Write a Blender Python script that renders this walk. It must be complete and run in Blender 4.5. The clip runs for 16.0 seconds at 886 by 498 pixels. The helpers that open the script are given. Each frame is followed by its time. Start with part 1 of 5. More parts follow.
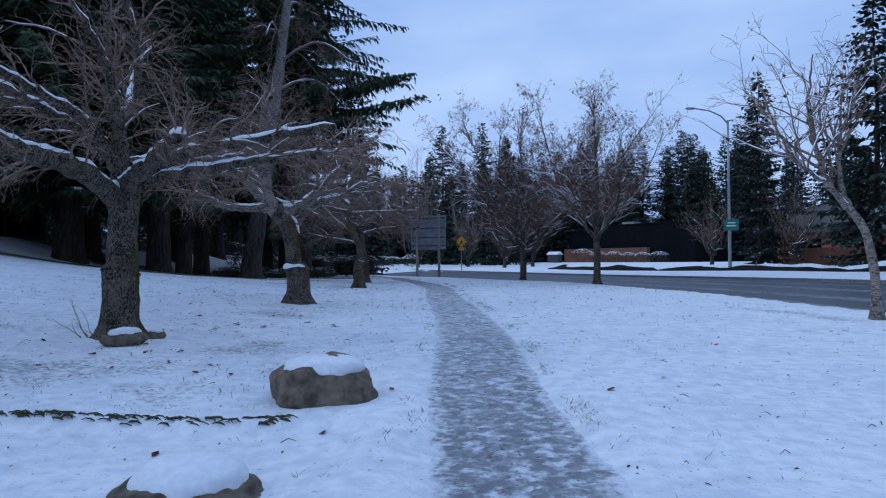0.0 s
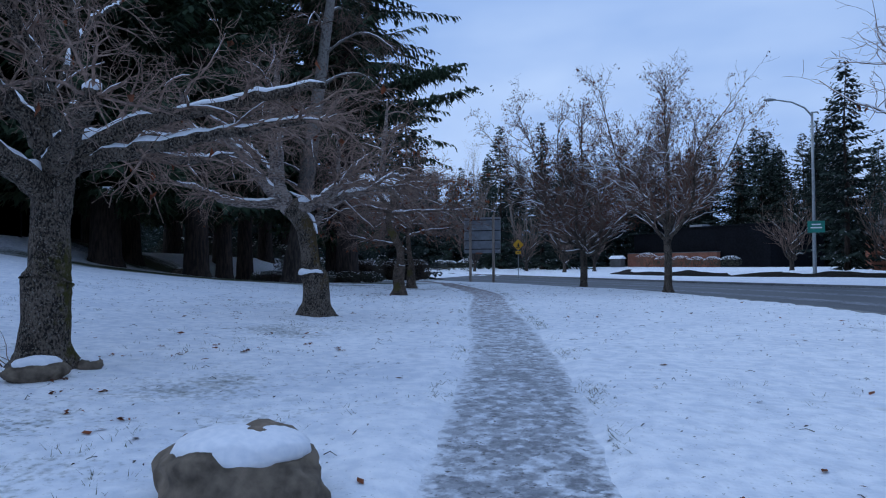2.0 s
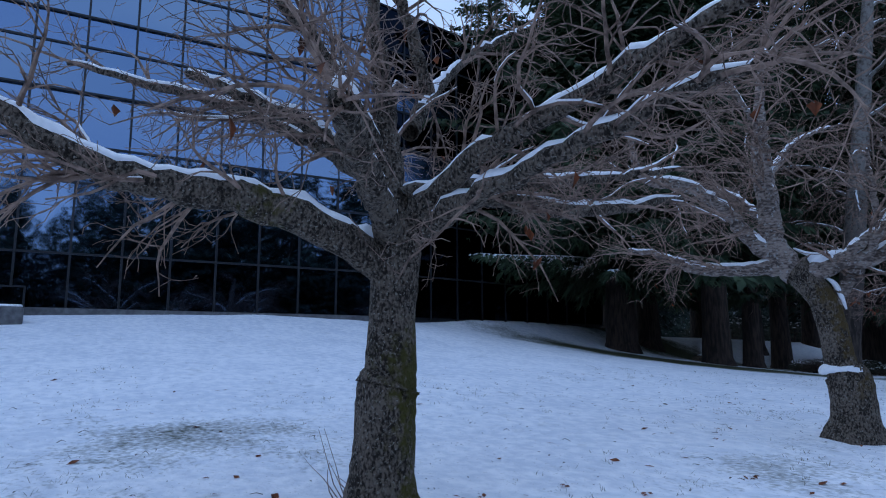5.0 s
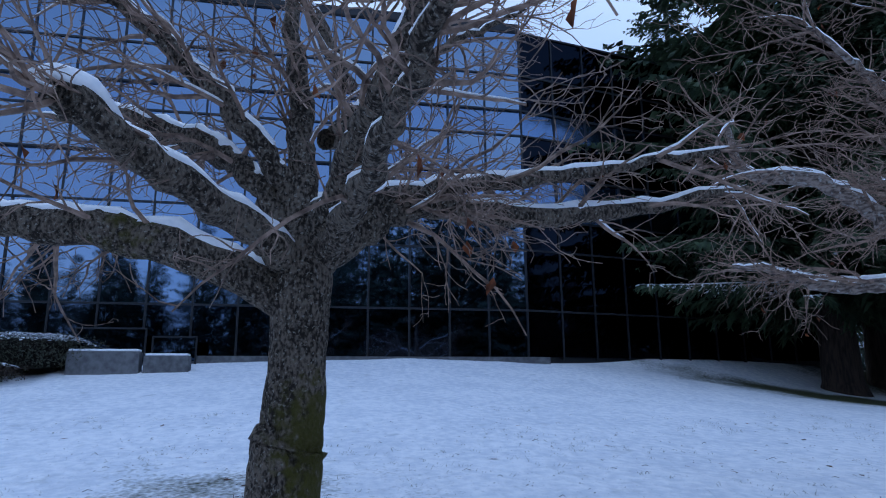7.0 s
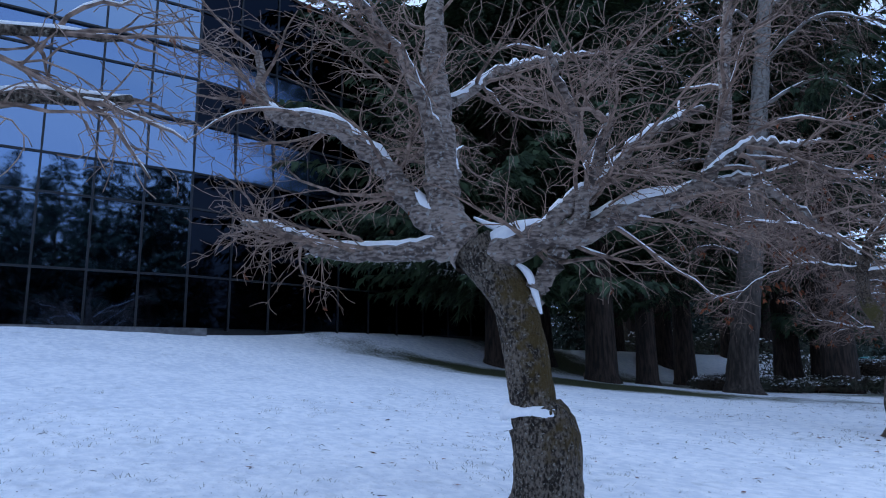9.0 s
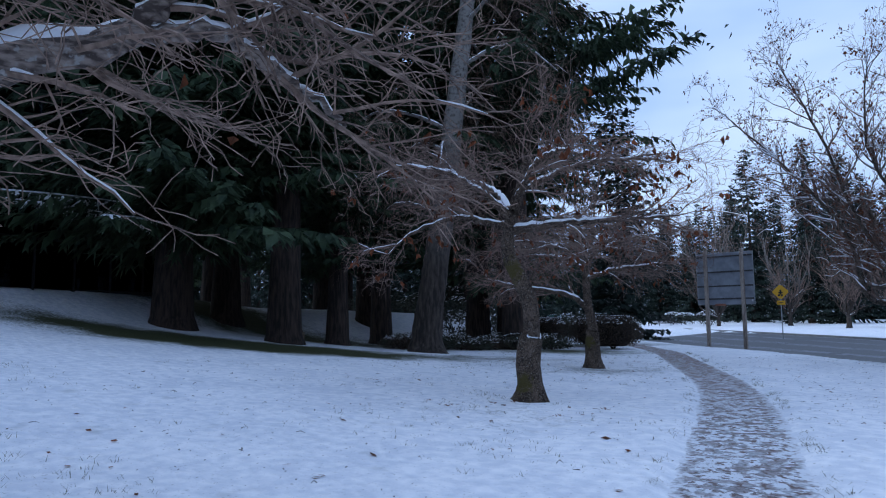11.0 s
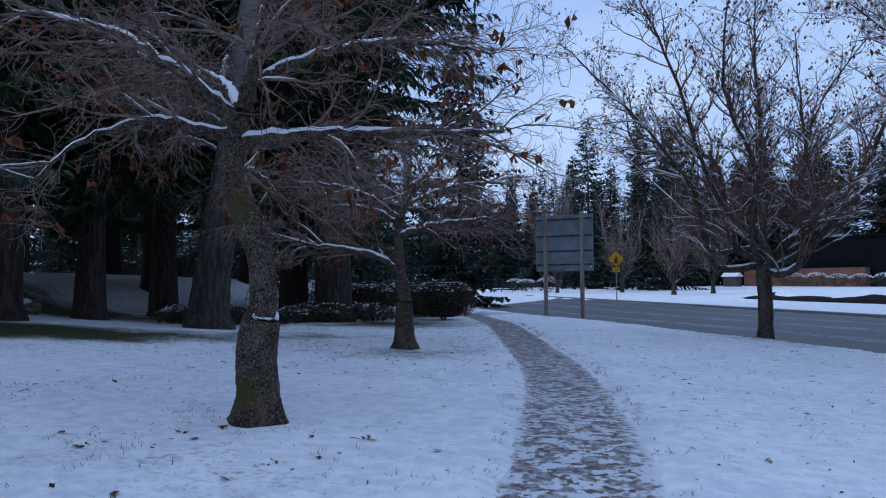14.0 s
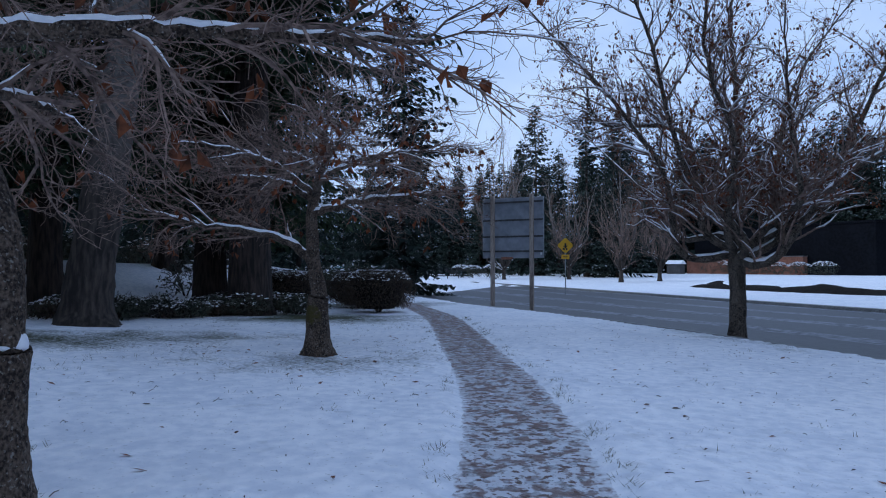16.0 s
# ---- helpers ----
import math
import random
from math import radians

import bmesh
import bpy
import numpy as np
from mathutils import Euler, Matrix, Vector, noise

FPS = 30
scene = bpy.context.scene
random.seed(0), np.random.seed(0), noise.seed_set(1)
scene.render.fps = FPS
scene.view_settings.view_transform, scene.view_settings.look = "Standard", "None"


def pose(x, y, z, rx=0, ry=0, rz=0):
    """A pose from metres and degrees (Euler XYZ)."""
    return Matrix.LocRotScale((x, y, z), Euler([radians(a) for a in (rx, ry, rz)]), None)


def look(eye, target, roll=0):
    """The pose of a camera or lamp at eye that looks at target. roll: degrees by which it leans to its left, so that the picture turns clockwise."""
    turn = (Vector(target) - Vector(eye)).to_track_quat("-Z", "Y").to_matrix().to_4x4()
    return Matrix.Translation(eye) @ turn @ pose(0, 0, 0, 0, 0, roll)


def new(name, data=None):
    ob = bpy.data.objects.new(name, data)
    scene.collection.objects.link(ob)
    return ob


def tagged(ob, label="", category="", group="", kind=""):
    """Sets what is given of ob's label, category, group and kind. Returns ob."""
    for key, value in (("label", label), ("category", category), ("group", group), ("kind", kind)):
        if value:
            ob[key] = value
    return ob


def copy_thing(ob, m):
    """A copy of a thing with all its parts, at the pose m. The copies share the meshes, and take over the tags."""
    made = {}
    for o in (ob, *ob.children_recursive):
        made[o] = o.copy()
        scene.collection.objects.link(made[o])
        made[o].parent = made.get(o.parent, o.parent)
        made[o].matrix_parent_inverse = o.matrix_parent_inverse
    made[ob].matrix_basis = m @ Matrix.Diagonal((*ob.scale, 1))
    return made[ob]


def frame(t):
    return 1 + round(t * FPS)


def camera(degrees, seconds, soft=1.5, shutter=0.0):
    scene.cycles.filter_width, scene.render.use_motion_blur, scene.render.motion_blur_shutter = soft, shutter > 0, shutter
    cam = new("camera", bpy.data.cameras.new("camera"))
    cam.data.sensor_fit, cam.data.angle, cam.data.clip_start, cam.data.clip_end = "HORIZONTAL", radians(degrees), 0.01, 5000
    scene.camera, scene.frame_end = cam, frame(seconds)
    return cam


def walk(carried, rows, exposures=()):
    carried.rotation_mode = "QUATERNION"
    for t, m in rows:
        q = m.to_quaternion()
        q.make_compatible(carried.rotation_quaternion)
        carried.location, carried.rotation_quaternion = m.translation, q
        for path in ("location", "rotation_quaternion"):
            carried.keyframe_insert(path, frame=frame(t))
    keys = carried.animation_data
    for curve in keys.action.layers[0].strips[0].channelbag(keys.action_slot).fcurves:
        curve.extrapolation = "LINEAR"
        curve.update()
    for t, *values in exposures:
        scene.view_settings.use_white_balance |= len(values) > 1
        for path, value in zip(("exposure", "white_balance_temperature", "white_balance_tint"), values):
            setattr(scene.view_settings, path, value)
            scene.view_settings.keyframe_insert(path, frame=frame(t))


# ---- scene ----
cam = camera(67.9, 16.0, soft=1.1)
PATH = [
    (0.0, (2.235, 0.841, 1.080), (1.728, 3.797, 1.129), -0.50),
    (0.5, (2.317, 1.467, 1.080), (1.738, 4.410, 1.149), -0.30),
    (1.0, (2.216, 2.120, 1.084), (1.588, 5.053, 1.121), -0.20),
    (1.5, (2.180, 2.757, 1.091), (1.477, 5.673, 1.128), -0.20),
    (2.0, (2.130, 3.366, 1.105), (1.359, 6.264, 1.173), -0.30),
    (2.5, (1.995, 4.001, 1.106), (0.984, 6.824, 1.208), -0.30),
    (3.0, (1.911, 4.592, 1.163), (0.603, 7.287, 1.319), -0.10),
    (3.5, (1.659, 5.123, 1.178), (0.024, 7.630, 1.381), 0.20),
    (4.0, (1.504, 5.698, 1.178), (-0.495, 7.920, 1.439), 0.50),
    (4.5, (1.251, 6.217, 1.207), (-1.074, 8.079, 1.564), 0.20),
    (7.0, (0.805, 9.001, 1.270), (-2.070, 9.576, 1.908), -0.40),
    (7.5, (0.682, 9.768, 1.320), (-2.180, 10.414, 1.946), -0.40),
    (8.0, (0.568, 10.429, 1.360), (-2.214, 11.401, 1.924), -0.40),
    (8.5, (0.375, 11.169, 1.360), (-2.302, 12.418, 1.883), -0.40),
    (9.0, (0.306, 11.862, 1.360), (-2.176, 13.470, 1.864), -0.40),
    (9.5, (0.117, 12.548, 1.360), (-2.160, 14.445, 1.825), -0.40),
    (10.0, (0.067, 13.278, 1.360), (-2.010, 15.401, 1.779), -0.40),
    (12.5, (-0.514, 16.797, 1.460), (-1.821, 19.492, 1.634), -0.50),
    (13.0, (-0.740, 17.486, 1.394), (-1.975, 20.216, 1.543), -0.40),
    (13.5, (-0.755, 18.196, 1.394), (-1.944, 20.946, 1.548), -0.40),
    (14.0, (-0.859, 18.867, 1.392), (-1.992, 21.641, 1.541), -0.40),
    (14.5, (-1.000, 19.591, 1.467), (-2.132, 22.367, 1.572), -0.40),
    (15.0, (-1.060, 20.209, 1.488), (-2.145, 23.005, 1.556), -0.20),
    (15.5, (-1.281, 20.844, 1.485), (-2.302, 23.664, 1.551), -0.10),
    (16.0, (-1.476, 21.388, 1.484), (-2.385, 24.246, 1.564), -0.00),
]
walk(cam, [(t, look(eye, target, roll)) for t, eye, target, roll in PATH], [(0.0, 0.06, 6330, 10), (1.5, 0.02, 6380, 10), (3.5, 0.08, 6500, 10), (4.5, 0.28, 6500, 10), (7.0, 0.38, 6450, 10), (8.5, 0.62, 6550, 10), (9.5, 0.70, 6800, 11), (10.2, 0.64, 6850, 11), (12.5, 0.12, 6600, 11), (14.0, 0.18, 6620, 11), (16.0, 0.26, 6720, 11)])

# ---- sky and light: overcast winter dusk ----
world = bpy.data.worlds.new("overcast_sky")
scene.world = world
world.use_nodes = True
wn, wl = world.node_tree.nodes, world.node_tree.links
wn.clear()
w_out = wn.new("ShaderNodeOutputWorld")
w_bg = wn.new("ShaderNodeBackground")
w_sky = wn.new("ShaderNodeTexSky")
w_sky.sky_type = "NISHITA"
w_sky.sun_disc = False
w_sky.sun_elevation, w_sky.sun_rotation = radians(30), radians(284)
w_bg2 = wn.new("ShaderNodeBackground")
w_mix = wn.new("ShaderNodeMixShader")
w_co = wn.new("ShaderNodeTexCoord")
w_map = wn.new("ShaderNodeMapping")
w_map.inputs["Scale"].default_value = (1.0, 1.0, 2.6)
w_noise = wn.new("ShaderNodeTexNoise")
w_noise.inputs["Scale"].default_value = 2.1
w_noise.inputs["Detail"].default_value = 4.0
w_ramp = wn.new("ShaderNodeValToRGB")
w_ramp.color_ramp.elements[0].position, w_ramp.color_ramp.elements[0].color = 0.34, (0.27, 0.44, 0.82, 1)
w_ramp.color_ramp.elements[1].position, w_ramp.color_ramp.elements[1].color = 0.66, (0.47, 0.64, 0.97, 1)
w_bg.inputs["Strength"].default_value = 0.05
w_bg2.inputs["Strength"].default_value = 1.05
w_mix.inputs[0].default_value = 0.92
for a, b in ((w_co.outputs["Generated"], w_map.inputs["Vector"]), (w_map.outputs[0], w_noise.inputs["Vector"]), (w_noise.outputs["Fac"], w_ramp.inputs["Fac"]),
             (w_ramp.outputs["Color"], w_bg2.inputs["Color"]), (w_sky.outputs[0], w_bg.inputs["Color"]), (w_bg.outputs[0], w_mix.inputs[1]), (w_bg2.outputs[0], w_mix.inputs[2]), (w_mix.outputs[0], w_out.inputs[0])):
    wl.new(a, b)
sun = new("sun", bpy.data.lights.new("sun", "SUN"))
sun.data.energy, sun.data.angle, sun.data.color = 0.8, radians(30), (0.72, 0.85, 1.0)
sun.matrix_world = look((-40, 10, 26), (0, 20, 0))


# ---- materials ----
def mat(name, rough=0.8, metal=0.0):
    m = bpy.data.materials.new(name)
    m.use_nodes = True
    b = m.node_tree.nodes["Principled BSDF"]
    b.inputs["Roughness"].default_value, b.inputs["Metallic"].default_value = rough, metal
    return m, m.node_tree.nodes, m.node_tree.links, b


def grain(name, low, high, scale=8.0, rough=0.8, metal=0.0, bump=0.3, dist=0.01, stretch=(1, 1, 1), detail=6.0, lo=0.35, hi=0.65, vary=0.0, spec=0.5):
    """Two-tone noise at two scales with relief."""
    m, n, l, b = mat(name, rough, metal)
    co, mp, tx, big, ramp = (n.new(k) for k in ("ShaderNodeTexCoord", "ShaderNodeMapping", "ShaderNodeTexNoise", "ShaderNodeTexNoise", "ShaderNodeValToRGB"))
    geo = n.new("ShaderNodeNewGeometry")
    mp.inputs["Scale"].default_value = stretch
    tx.inputs["Scale"].default_value, tx.inputs["Detail"].default_value = scale, detail
    big.inputs["Scale"].default_value, big.inputs["Detail"].default_value = scale * 0.13, 3
    ramp.color_ramp.elements[0].position, ramp.color_ramp.elements[0].color = lo, (*low, 1)
    ramp.color_ramp.elements[1].position, ramp.color_ramp.elements[1].color = hi, (*high, 1)
    add = n.new("ShaderNodeMath")
    add.operation = "MULTIPLY_ADD"
    add.inputs[1].default_value, add.inputs[2].default_value = 0.5, -0.25
    s = n.new("ShaderNodeMath")
    s.operation = "ADD"
    l.new(geo.outputs["Position"], mp.inputs["Vector"])
    l.new(mp.outputs[0], tx.inputs["Vector"]), l.new(mp.outputs[0], big.inputs["Vector"])
    l.new(big.outputs["Fac"], add.inputs[0]), l.new(add.outputs[0], s.inputs[0]), l.new(tx.outputs["Fac"], s.inputs[1]), l.new(s.outputs[0], ramp.inputs["Fac"])
    last = ramp.outputs["Color"]
    if vary:
        oi, hsv, mr = n.new("ShaderNodeObjectInfo"), n.new("ShaderNodeHueSaturation"), n.new("ShaderNodeMapRange")
        mr.inputs["To Min"].default_value, mr.inputs["To Max"].default_value = 1 - vary, 1 + vary
        l.new(oi.outputs["Random"], mr.inputs["Value"]), l.new(mr.outputs[0], hsv.inputs["Value"]), l.new(last, hsv.inputs["Color"])
        last = hsv.outputs["Color"]
    l.new(last, b.inputs["Base Color"])
    b.inputs["Specular IOR Level"].default_value = spec
    if bump:
        bp = n.new("ShaderNodeBump")
        bp.inputs["Strength"].default_value, bp.inputs["Distance"].default_value = bump, dist
        l.new(s.outputs[0], bp.inputs["Height"]), l.new(bp.outputs[0], b.inputs["Normal"])
    return m


def overlay(m, color, scale, lo, hi, seed=0.0, zlow=None, zhigh=None, axis="Z"):
    """Lays patches of a second colour over a grain material: moss, lichen, dirt."""
    n, l = m.node_tree.nodes, m.node_tree.links
    b = n["Principled BSDF"]
    src = b.inputs["Base Color"].links[0].from_socket
    geo, tx, mr, mix = (n.new(k) for k in ("ShaderNodeNewGeometry", "ShaderNodeTexNoise", "ShaderNodeMapRange", "ShaderNodeMix"))
    mix.data_type = "RGBA"
    tx.noise_dimensions = "4D"
    tx.inputs["W"].default_value, tx.inputs["Scale"].default_value, tx.inputs["Detail"].default_value = seed, scale, 5
    mr.inputs["From Min"].default_value, mr.inputs["From Max"].default_value = lo, hi
    l.new(geo.outputs["Position"], tx.inputs["Vector"]), l.new(tx.outputs["Fac"], mr.inputs["Value"])
    fac = mr.outputs[0]
    if zlow is not None:
        sep, mz, mul = n.new("ShaderNodeSeparateXYZ"), n.new("ShaderNodeMapRange"), n.new("ShaderNodeMath")
        mul.operation = "MULTIPLY"
        mz.inputs["From Min"].default_value, mz.inputs["From Max"].default_value = zhigh, zlow
        l.new(geo.outputs["Position"], sep.inputs[0]), l.new(sep.outputs[axis], mz.inputs["Value"]), l.new(mz.outputs[0], mul.inputs[0]), l.new(fac, mul.inputs[1])
        fac = mul.outputs[0]
    l.new(fac, mix.inputs["Factor"]), l.new(src, mix.inputs["A"])
    mix.inputs["B"].default_value = (*color, 1)
    l.new(mix.outputs["Result"], b.inputs["Base Color"])
    return m


def bare_grass(m, spots):
    """Grass showing through thin snow inside ragged ovals: x, y, half length, half width, turn, how bare."""
    n, l = m.node_tree.nodes, m.node_tree.links
    b = n["Principled BSDF"]
    geo, fine, broad, ramp = (n.new(k) for k in ("ShaderNodeNewGeometry", "ShaderNodeTexNoise", "ShaderNodeTexNoise", "ShaderNodeValToRGB"))
    fine.inputs["Scale"].default_value, fine.inputs["Detail"].default_value = 16.0, 6
    broad.inputs["Scale"].default_value, broad.inputs["Detail"].default_value = 0.9, 4
    ramp.color_ramp.elements[0].color, ramp.color_ramp.elements[1].color = (0.026, 0.034, 0.013, 1), (0.085, 0.088, 0.038, 1)
    l.new(geo.outputs["Position"], fine.inputs["Vector"]), l.new(geo.outputs["Position"], broad.inputs["Vector"]), l.new(fine.outputs["Fac"], ramp.inputs["Fac"])
    for x, y, a, c, turn, bare in spots:
        mp, ln, mr, sm, th, mix, flat = (n.new(k) for k in ("ShaderNodeMapping", "ShaderNodeVectorMath", "ShaderNodeMapRange", "ShaderNodeMath", "ShaderNodeMapRange", "ShaderNodeMix", "ShaderNodeVectorMath"))
        mp.vector_type = "TEXTURE"
        mp.inputs["Location"].default_value, mp.inputs["Rotation"].default_value, mp.inputs["Scale"].default_value = (x, y, 0), (0, 0, radians(turn)), (a, c, 1)
        flat.operation, ln.operation, sm.operation = "MULTIPLY", "LENGTH", "MULTIPLY_ADD"
        flat.inputs[1].default_value = (1, 1, 0)
        mr.inputs["From Min"].default_value, mr.inputs["From Max"].default_value, mr.inputs["To Max"].default_value = 1.25, 0.35, bare
        mr.clamp = False
        sm.inputs[1].default_value = 0.55
        th.inputs["From Min"].default_value, th.inputs["From Max"].default_value = 0.72, 1.0
        l.new(geo.outputs["Position"], flat.inputs[0]), l.new(flat.outputs[0], mp.inputs["Vector"]), l.new(mp.outputs[0], ln.inputs[0]), l.new(ln.outputs["Value"], mr.inputs["Value"])
        ad = n.new("ShaderNodeMath")
        l.new(fine.outputs["Fac"], ad.inputs[0]), l.new(broad.outputs["Fac"], ad.inputs[1])
        l.new(ad.outputs[0], sm.inputs[0]), l.new(mr.outputs[0], sm.inputs[2]), l.new(sm.outputs[0], th.inputs["Value"])
        mix.data_type = "RGBA"
        src = b.inputs["Base Color"].links[0].from_socket
        l.new(th.outputs[0], mix.inputs["Factor"]), l.new(src, mix.inputs["A"]), l.new(ramp.outputs["Color"], mix.inputs["B"]), l.new(mix.outputs["Result"], b.inputs["Base Color"])
    return m


M_SNOW = grain("snow", (0.77, 0.80, 0.85), (0.96, 0.965, 0.98), 6.5, 0.75, bump=0.9, dist=0.05, spec=0.25)
overlay(M_SNOW, (0.33, 0.34, 0.31), 30.0, 0.625, 0.75, 3.0)
overlay(M_SNOW, (0.55, 0.57, 0.58), 3.2, 0.62, 0.85, 13.0)
bare_grass(M_SNOW, ((-15.0, 26.4, 8.0, 2.3, 45, 0.66), (-6.2, 30.4, 2.6, 1.7, 30, 0.24), (-10.4, 37.8, 3.6, 2.4, 20, 0.42), (-12.0, 45.5, 4.5, 2.0, 60, 0.45), (-10.4, 31.6, 4.8, 2.2, 35, 0.24), (-20.5, 31.5, 9.0, 3.2, 42, 0.5),
                    (-1.6, 8.4, 2.8, 1.9, 70, 0.165), (-3.8, 6.6, 2.8, 1.3, 10, 0.20), (-6.6, 8.2, 2.8, 1.7, 60, 0.22), (-1.4, 6.6, 1.8, 0.9, 10, 0.15), (-2.9, 13.2, 2.6, 1.6, 90, 0.19), (6.9, 15.0, 2.6, 0.8, 105, 0.18), (0.2, 36.5, 4.5, 1.1, 120, 0.19), (2.9, 30.8, 3.0, 1.0, 115, 0.16), (-4.6, 22.6, 2.2, 1.2, 20, 0.13)))
M_CAP = grain("snow_cap", (0.84, 0.86, 0.90), (0.95, 0.95, 0.97), 22.0, 0.7, bump=0.4, dist=0.01, spec=0.25)
M_SLUSH = grain("trodden_slush", (0.22, 0.225, 0.24), (0.58, 0.605, 0.65), 19.0, 0.5, bump=1.0, dist=0.035, lo=0.34, hi=0.66, spec=0.45, detail=10.0)
overlay(M_SLUSH, (0.19, 0.102, 0.082), 7.0, 0.42, 0.52, 21.0, 28.0, 15.0, "Y")
overlay(M_SLUSH, (0.13, 0.12, 0.115), 11.0, 0.595, 0.66, 31.0)
overlay(M_SLUSH, (0.78, 0.81, 0.86), 8.5, 0.47, 0.525, 47.0, 23.0, 36.0, "Y")
overlay(M_SLUSH, (0.20, 0.205, 0.225), 9.0, 0.38, 0.56, 53.0, 3.0, 19.0, "Y")
overlay(M_SLUSH, (0.125, 0.066, 0.052), 12.0, 0.555, 0.595, 63.0, 21.0, 14.0, "Y")
overlay(M_SLUSH, (0.13, 0.12, 0.115), 24.0, 0.61, 0.66, 71.0)


def snow_cover(m, color):
    """Snow left lying on a trodden path, thicker along its sides."""
    n, l = m.node_tree.nodes, m.node_tree.links
    b = n["Principled BSDF"]
    src = b.inputs["Base Color"].links[0].from_socket
    at, geo, tx, ad, mr, mix = (n.new(k) for k in ("ShaderNodeAttribute", "ShaderNodeNewGeometry", "ShaderNodeTexNoise", "ShaderNodeMath", "ShaderNodeMapRange", "ShaderNodeMix"))
    at.attribute_name = "snow_cover"
    mix.data_type = "RGBA"
    tx.inputs["Scale"].default_value, tx.inputs["Detail"].default_value = 14.0, 8.0
    mr.inputs["From Min"].default_value, mr.inputs["From Max"].default_value = 0.84, 1.12
    l.new(geo.outputs["Position"], tx.inputs["Vector"]), l.new(tx.outputs["Fac"], ad.inputs[0]), l.new(at.outputs["Fac"], ad.inputs[1])
    l.new(ad.outputs[0], mr.inputs["Value"]), l.new(mr.outputs[0], mix.inputs["Factor"]), l.new(src, mix.inputs["A"])
    mix.inputs["B"].default_value = (*color, 1)
    l.new(mix.outputs["Result"], b.inputs["Base Color"])


snow_cover(M_SLUSH, (0.82, 0.84, 0.88))
M_TRACKS = grain("road_slush", (0.07, 0.072, 0.078), (0.26, 0.27, 0.30), 5.0, 0.6, bump=0.5, dist=0.02, stretch=(1, 1, 1), lo=0.36, hi=0.62, spec=0.4)
M_ASPHALT = grain("wet_asphalt", (0.035, 0.037, 0.042), (0.075, 0.077, 0.082), 30.0, 0.5, bump=0.2, dist=0.004, spec=0.4)
M_KERB = grain("kerb_concrete", (0.16, 0.16, 0.155), (0.30, 0.30, 0.29), 20.0, 0.85)
M_BARK = grain("cherry_bark", (0.022, 0.016, 0.012), (0.20, 0.155, 0.12), 50.0, 0.92, bump=1.0, dist=0.06, stretch=(1, 1, 0.6), lo=0.41, hi=0.61, spec=0.3, detail=8.0)
overlay(M_BARK, (0.22, 0.185, 0.150), 24.0, 0.55, 0.72, 2.0)
overlay(M_BARK, (0.31, 0.28, 0.235), 48.0, 0.575, 0.66, 6.0)
def moss(m, color, spots):
    """Cushions of moss round the given places: x, y, z, radius."""
    n, l = m.node_tree.nodes, m.node_tree.links
    b = n["Principled BSDF"]
    geo, tx = n.new("ShaderNodeNewGeometry"), n.new("ShaderNodeTexNoise")
    tx.inputs["Scale"].default_value, tx.inputs["Detail"].default_value = 15.0, 8
    l.new(geo.outputs["Position"], tx.inputs["Vector"])
    for x, y, z, r in spots:
        ds, ad, mr, mix = (n.new(k) for k in ("ShaderNodeVectorMath", "ShaderNodeMath", "ShaderNodeMapRange", "ShaderNodeMix"))
        ds.operation, ad.operation = "DISTANCE", "MULTIPLY_ADD"
        ds.inputs[1].default_value = (x, y, z)
        ad.inputs[1].default_value = r * 2.4
        mr.inputs["From Min"].default_value, mr.inputs["From Max"].default_value = r * 2.35, r * 1.75
        mr.inputs["To Max"].default_value = 0.9
        l.new(geo.outputs["Position"], ds.inputs[0]), l.new(tx.outputs["Fac"], ad.inputs[0]), l.new(ds.outputs["Value"], ad.inputs[2]), l.new(ad.outputs[0], mr.inputs["Value"])
        mix.data_type = "RGBA"
        src = b.inputs["Base Color"].links[0].from_socket
        l.new(mr.outputs[0], mix.inputs["Factor"]), l.new(src, mix.inputs["A"]), l.new(mix.outputs["Result"], b.inputs["Base Color"])
        mix.inputs["B"].default_value = (*color, 1)
    return m


moss(M_BARK, (0.072, 0.064, 0.008), ((-3.42, 9.10, 1.02, 0.33), (-3.40, 9.12, 0.62, 0.28), (-3.42, 9.0, 0.2, 0.18), (-3.6, 7.9, 2.35, 0.28)))
moss(M_BARK, (0.095, 0.060, 0.016), ((-3.58, 15.43, 1.25, 0.25), (-3.66, 15.36, 1.6, 0.24), (-3.6, 15.42, 0.78, 0.22), (-3.76, 15.2, 1.9, 0.18)))
M_BARK_RED = grain("banded_bark", (0.066, 0.045, 0.037), (0.31, 0.24, 0.20), 22.0, 0.75, bump=0.8, dist=0.012, stretch=(0.7, 0.7, 2.0), lo=0.38, hi=0.62)
overlay(M_BARK_RED, (0.33, 0.31, 0.285), 22.0, 0.57, 0.64, 2.0)
overlay(M_BARK_RED, (0.05, 0.035, 0.028), 12.0, 0.60, 0.68, 5.0)
M_BARK_BROWN = grain("brown_bark", (0.028, 0.018, 0.013), (0.17, 0.118, 0.085), 52.0, 0.9, bump=1.0, dist=0.05, stretch=(1, 1, 0.8), lo=0.40, hi=0.64, spec=0.3, detail=8.0)
overlay(M_BARK_BROWN, (0.22, 0.165, 0.128), 18.0, 0.55, 0.74, 2.0)
overlay(M_BARK_BROWN, (0.31, 0.275, 0.235), 50.0, 0.58, 0.67, 6.0)
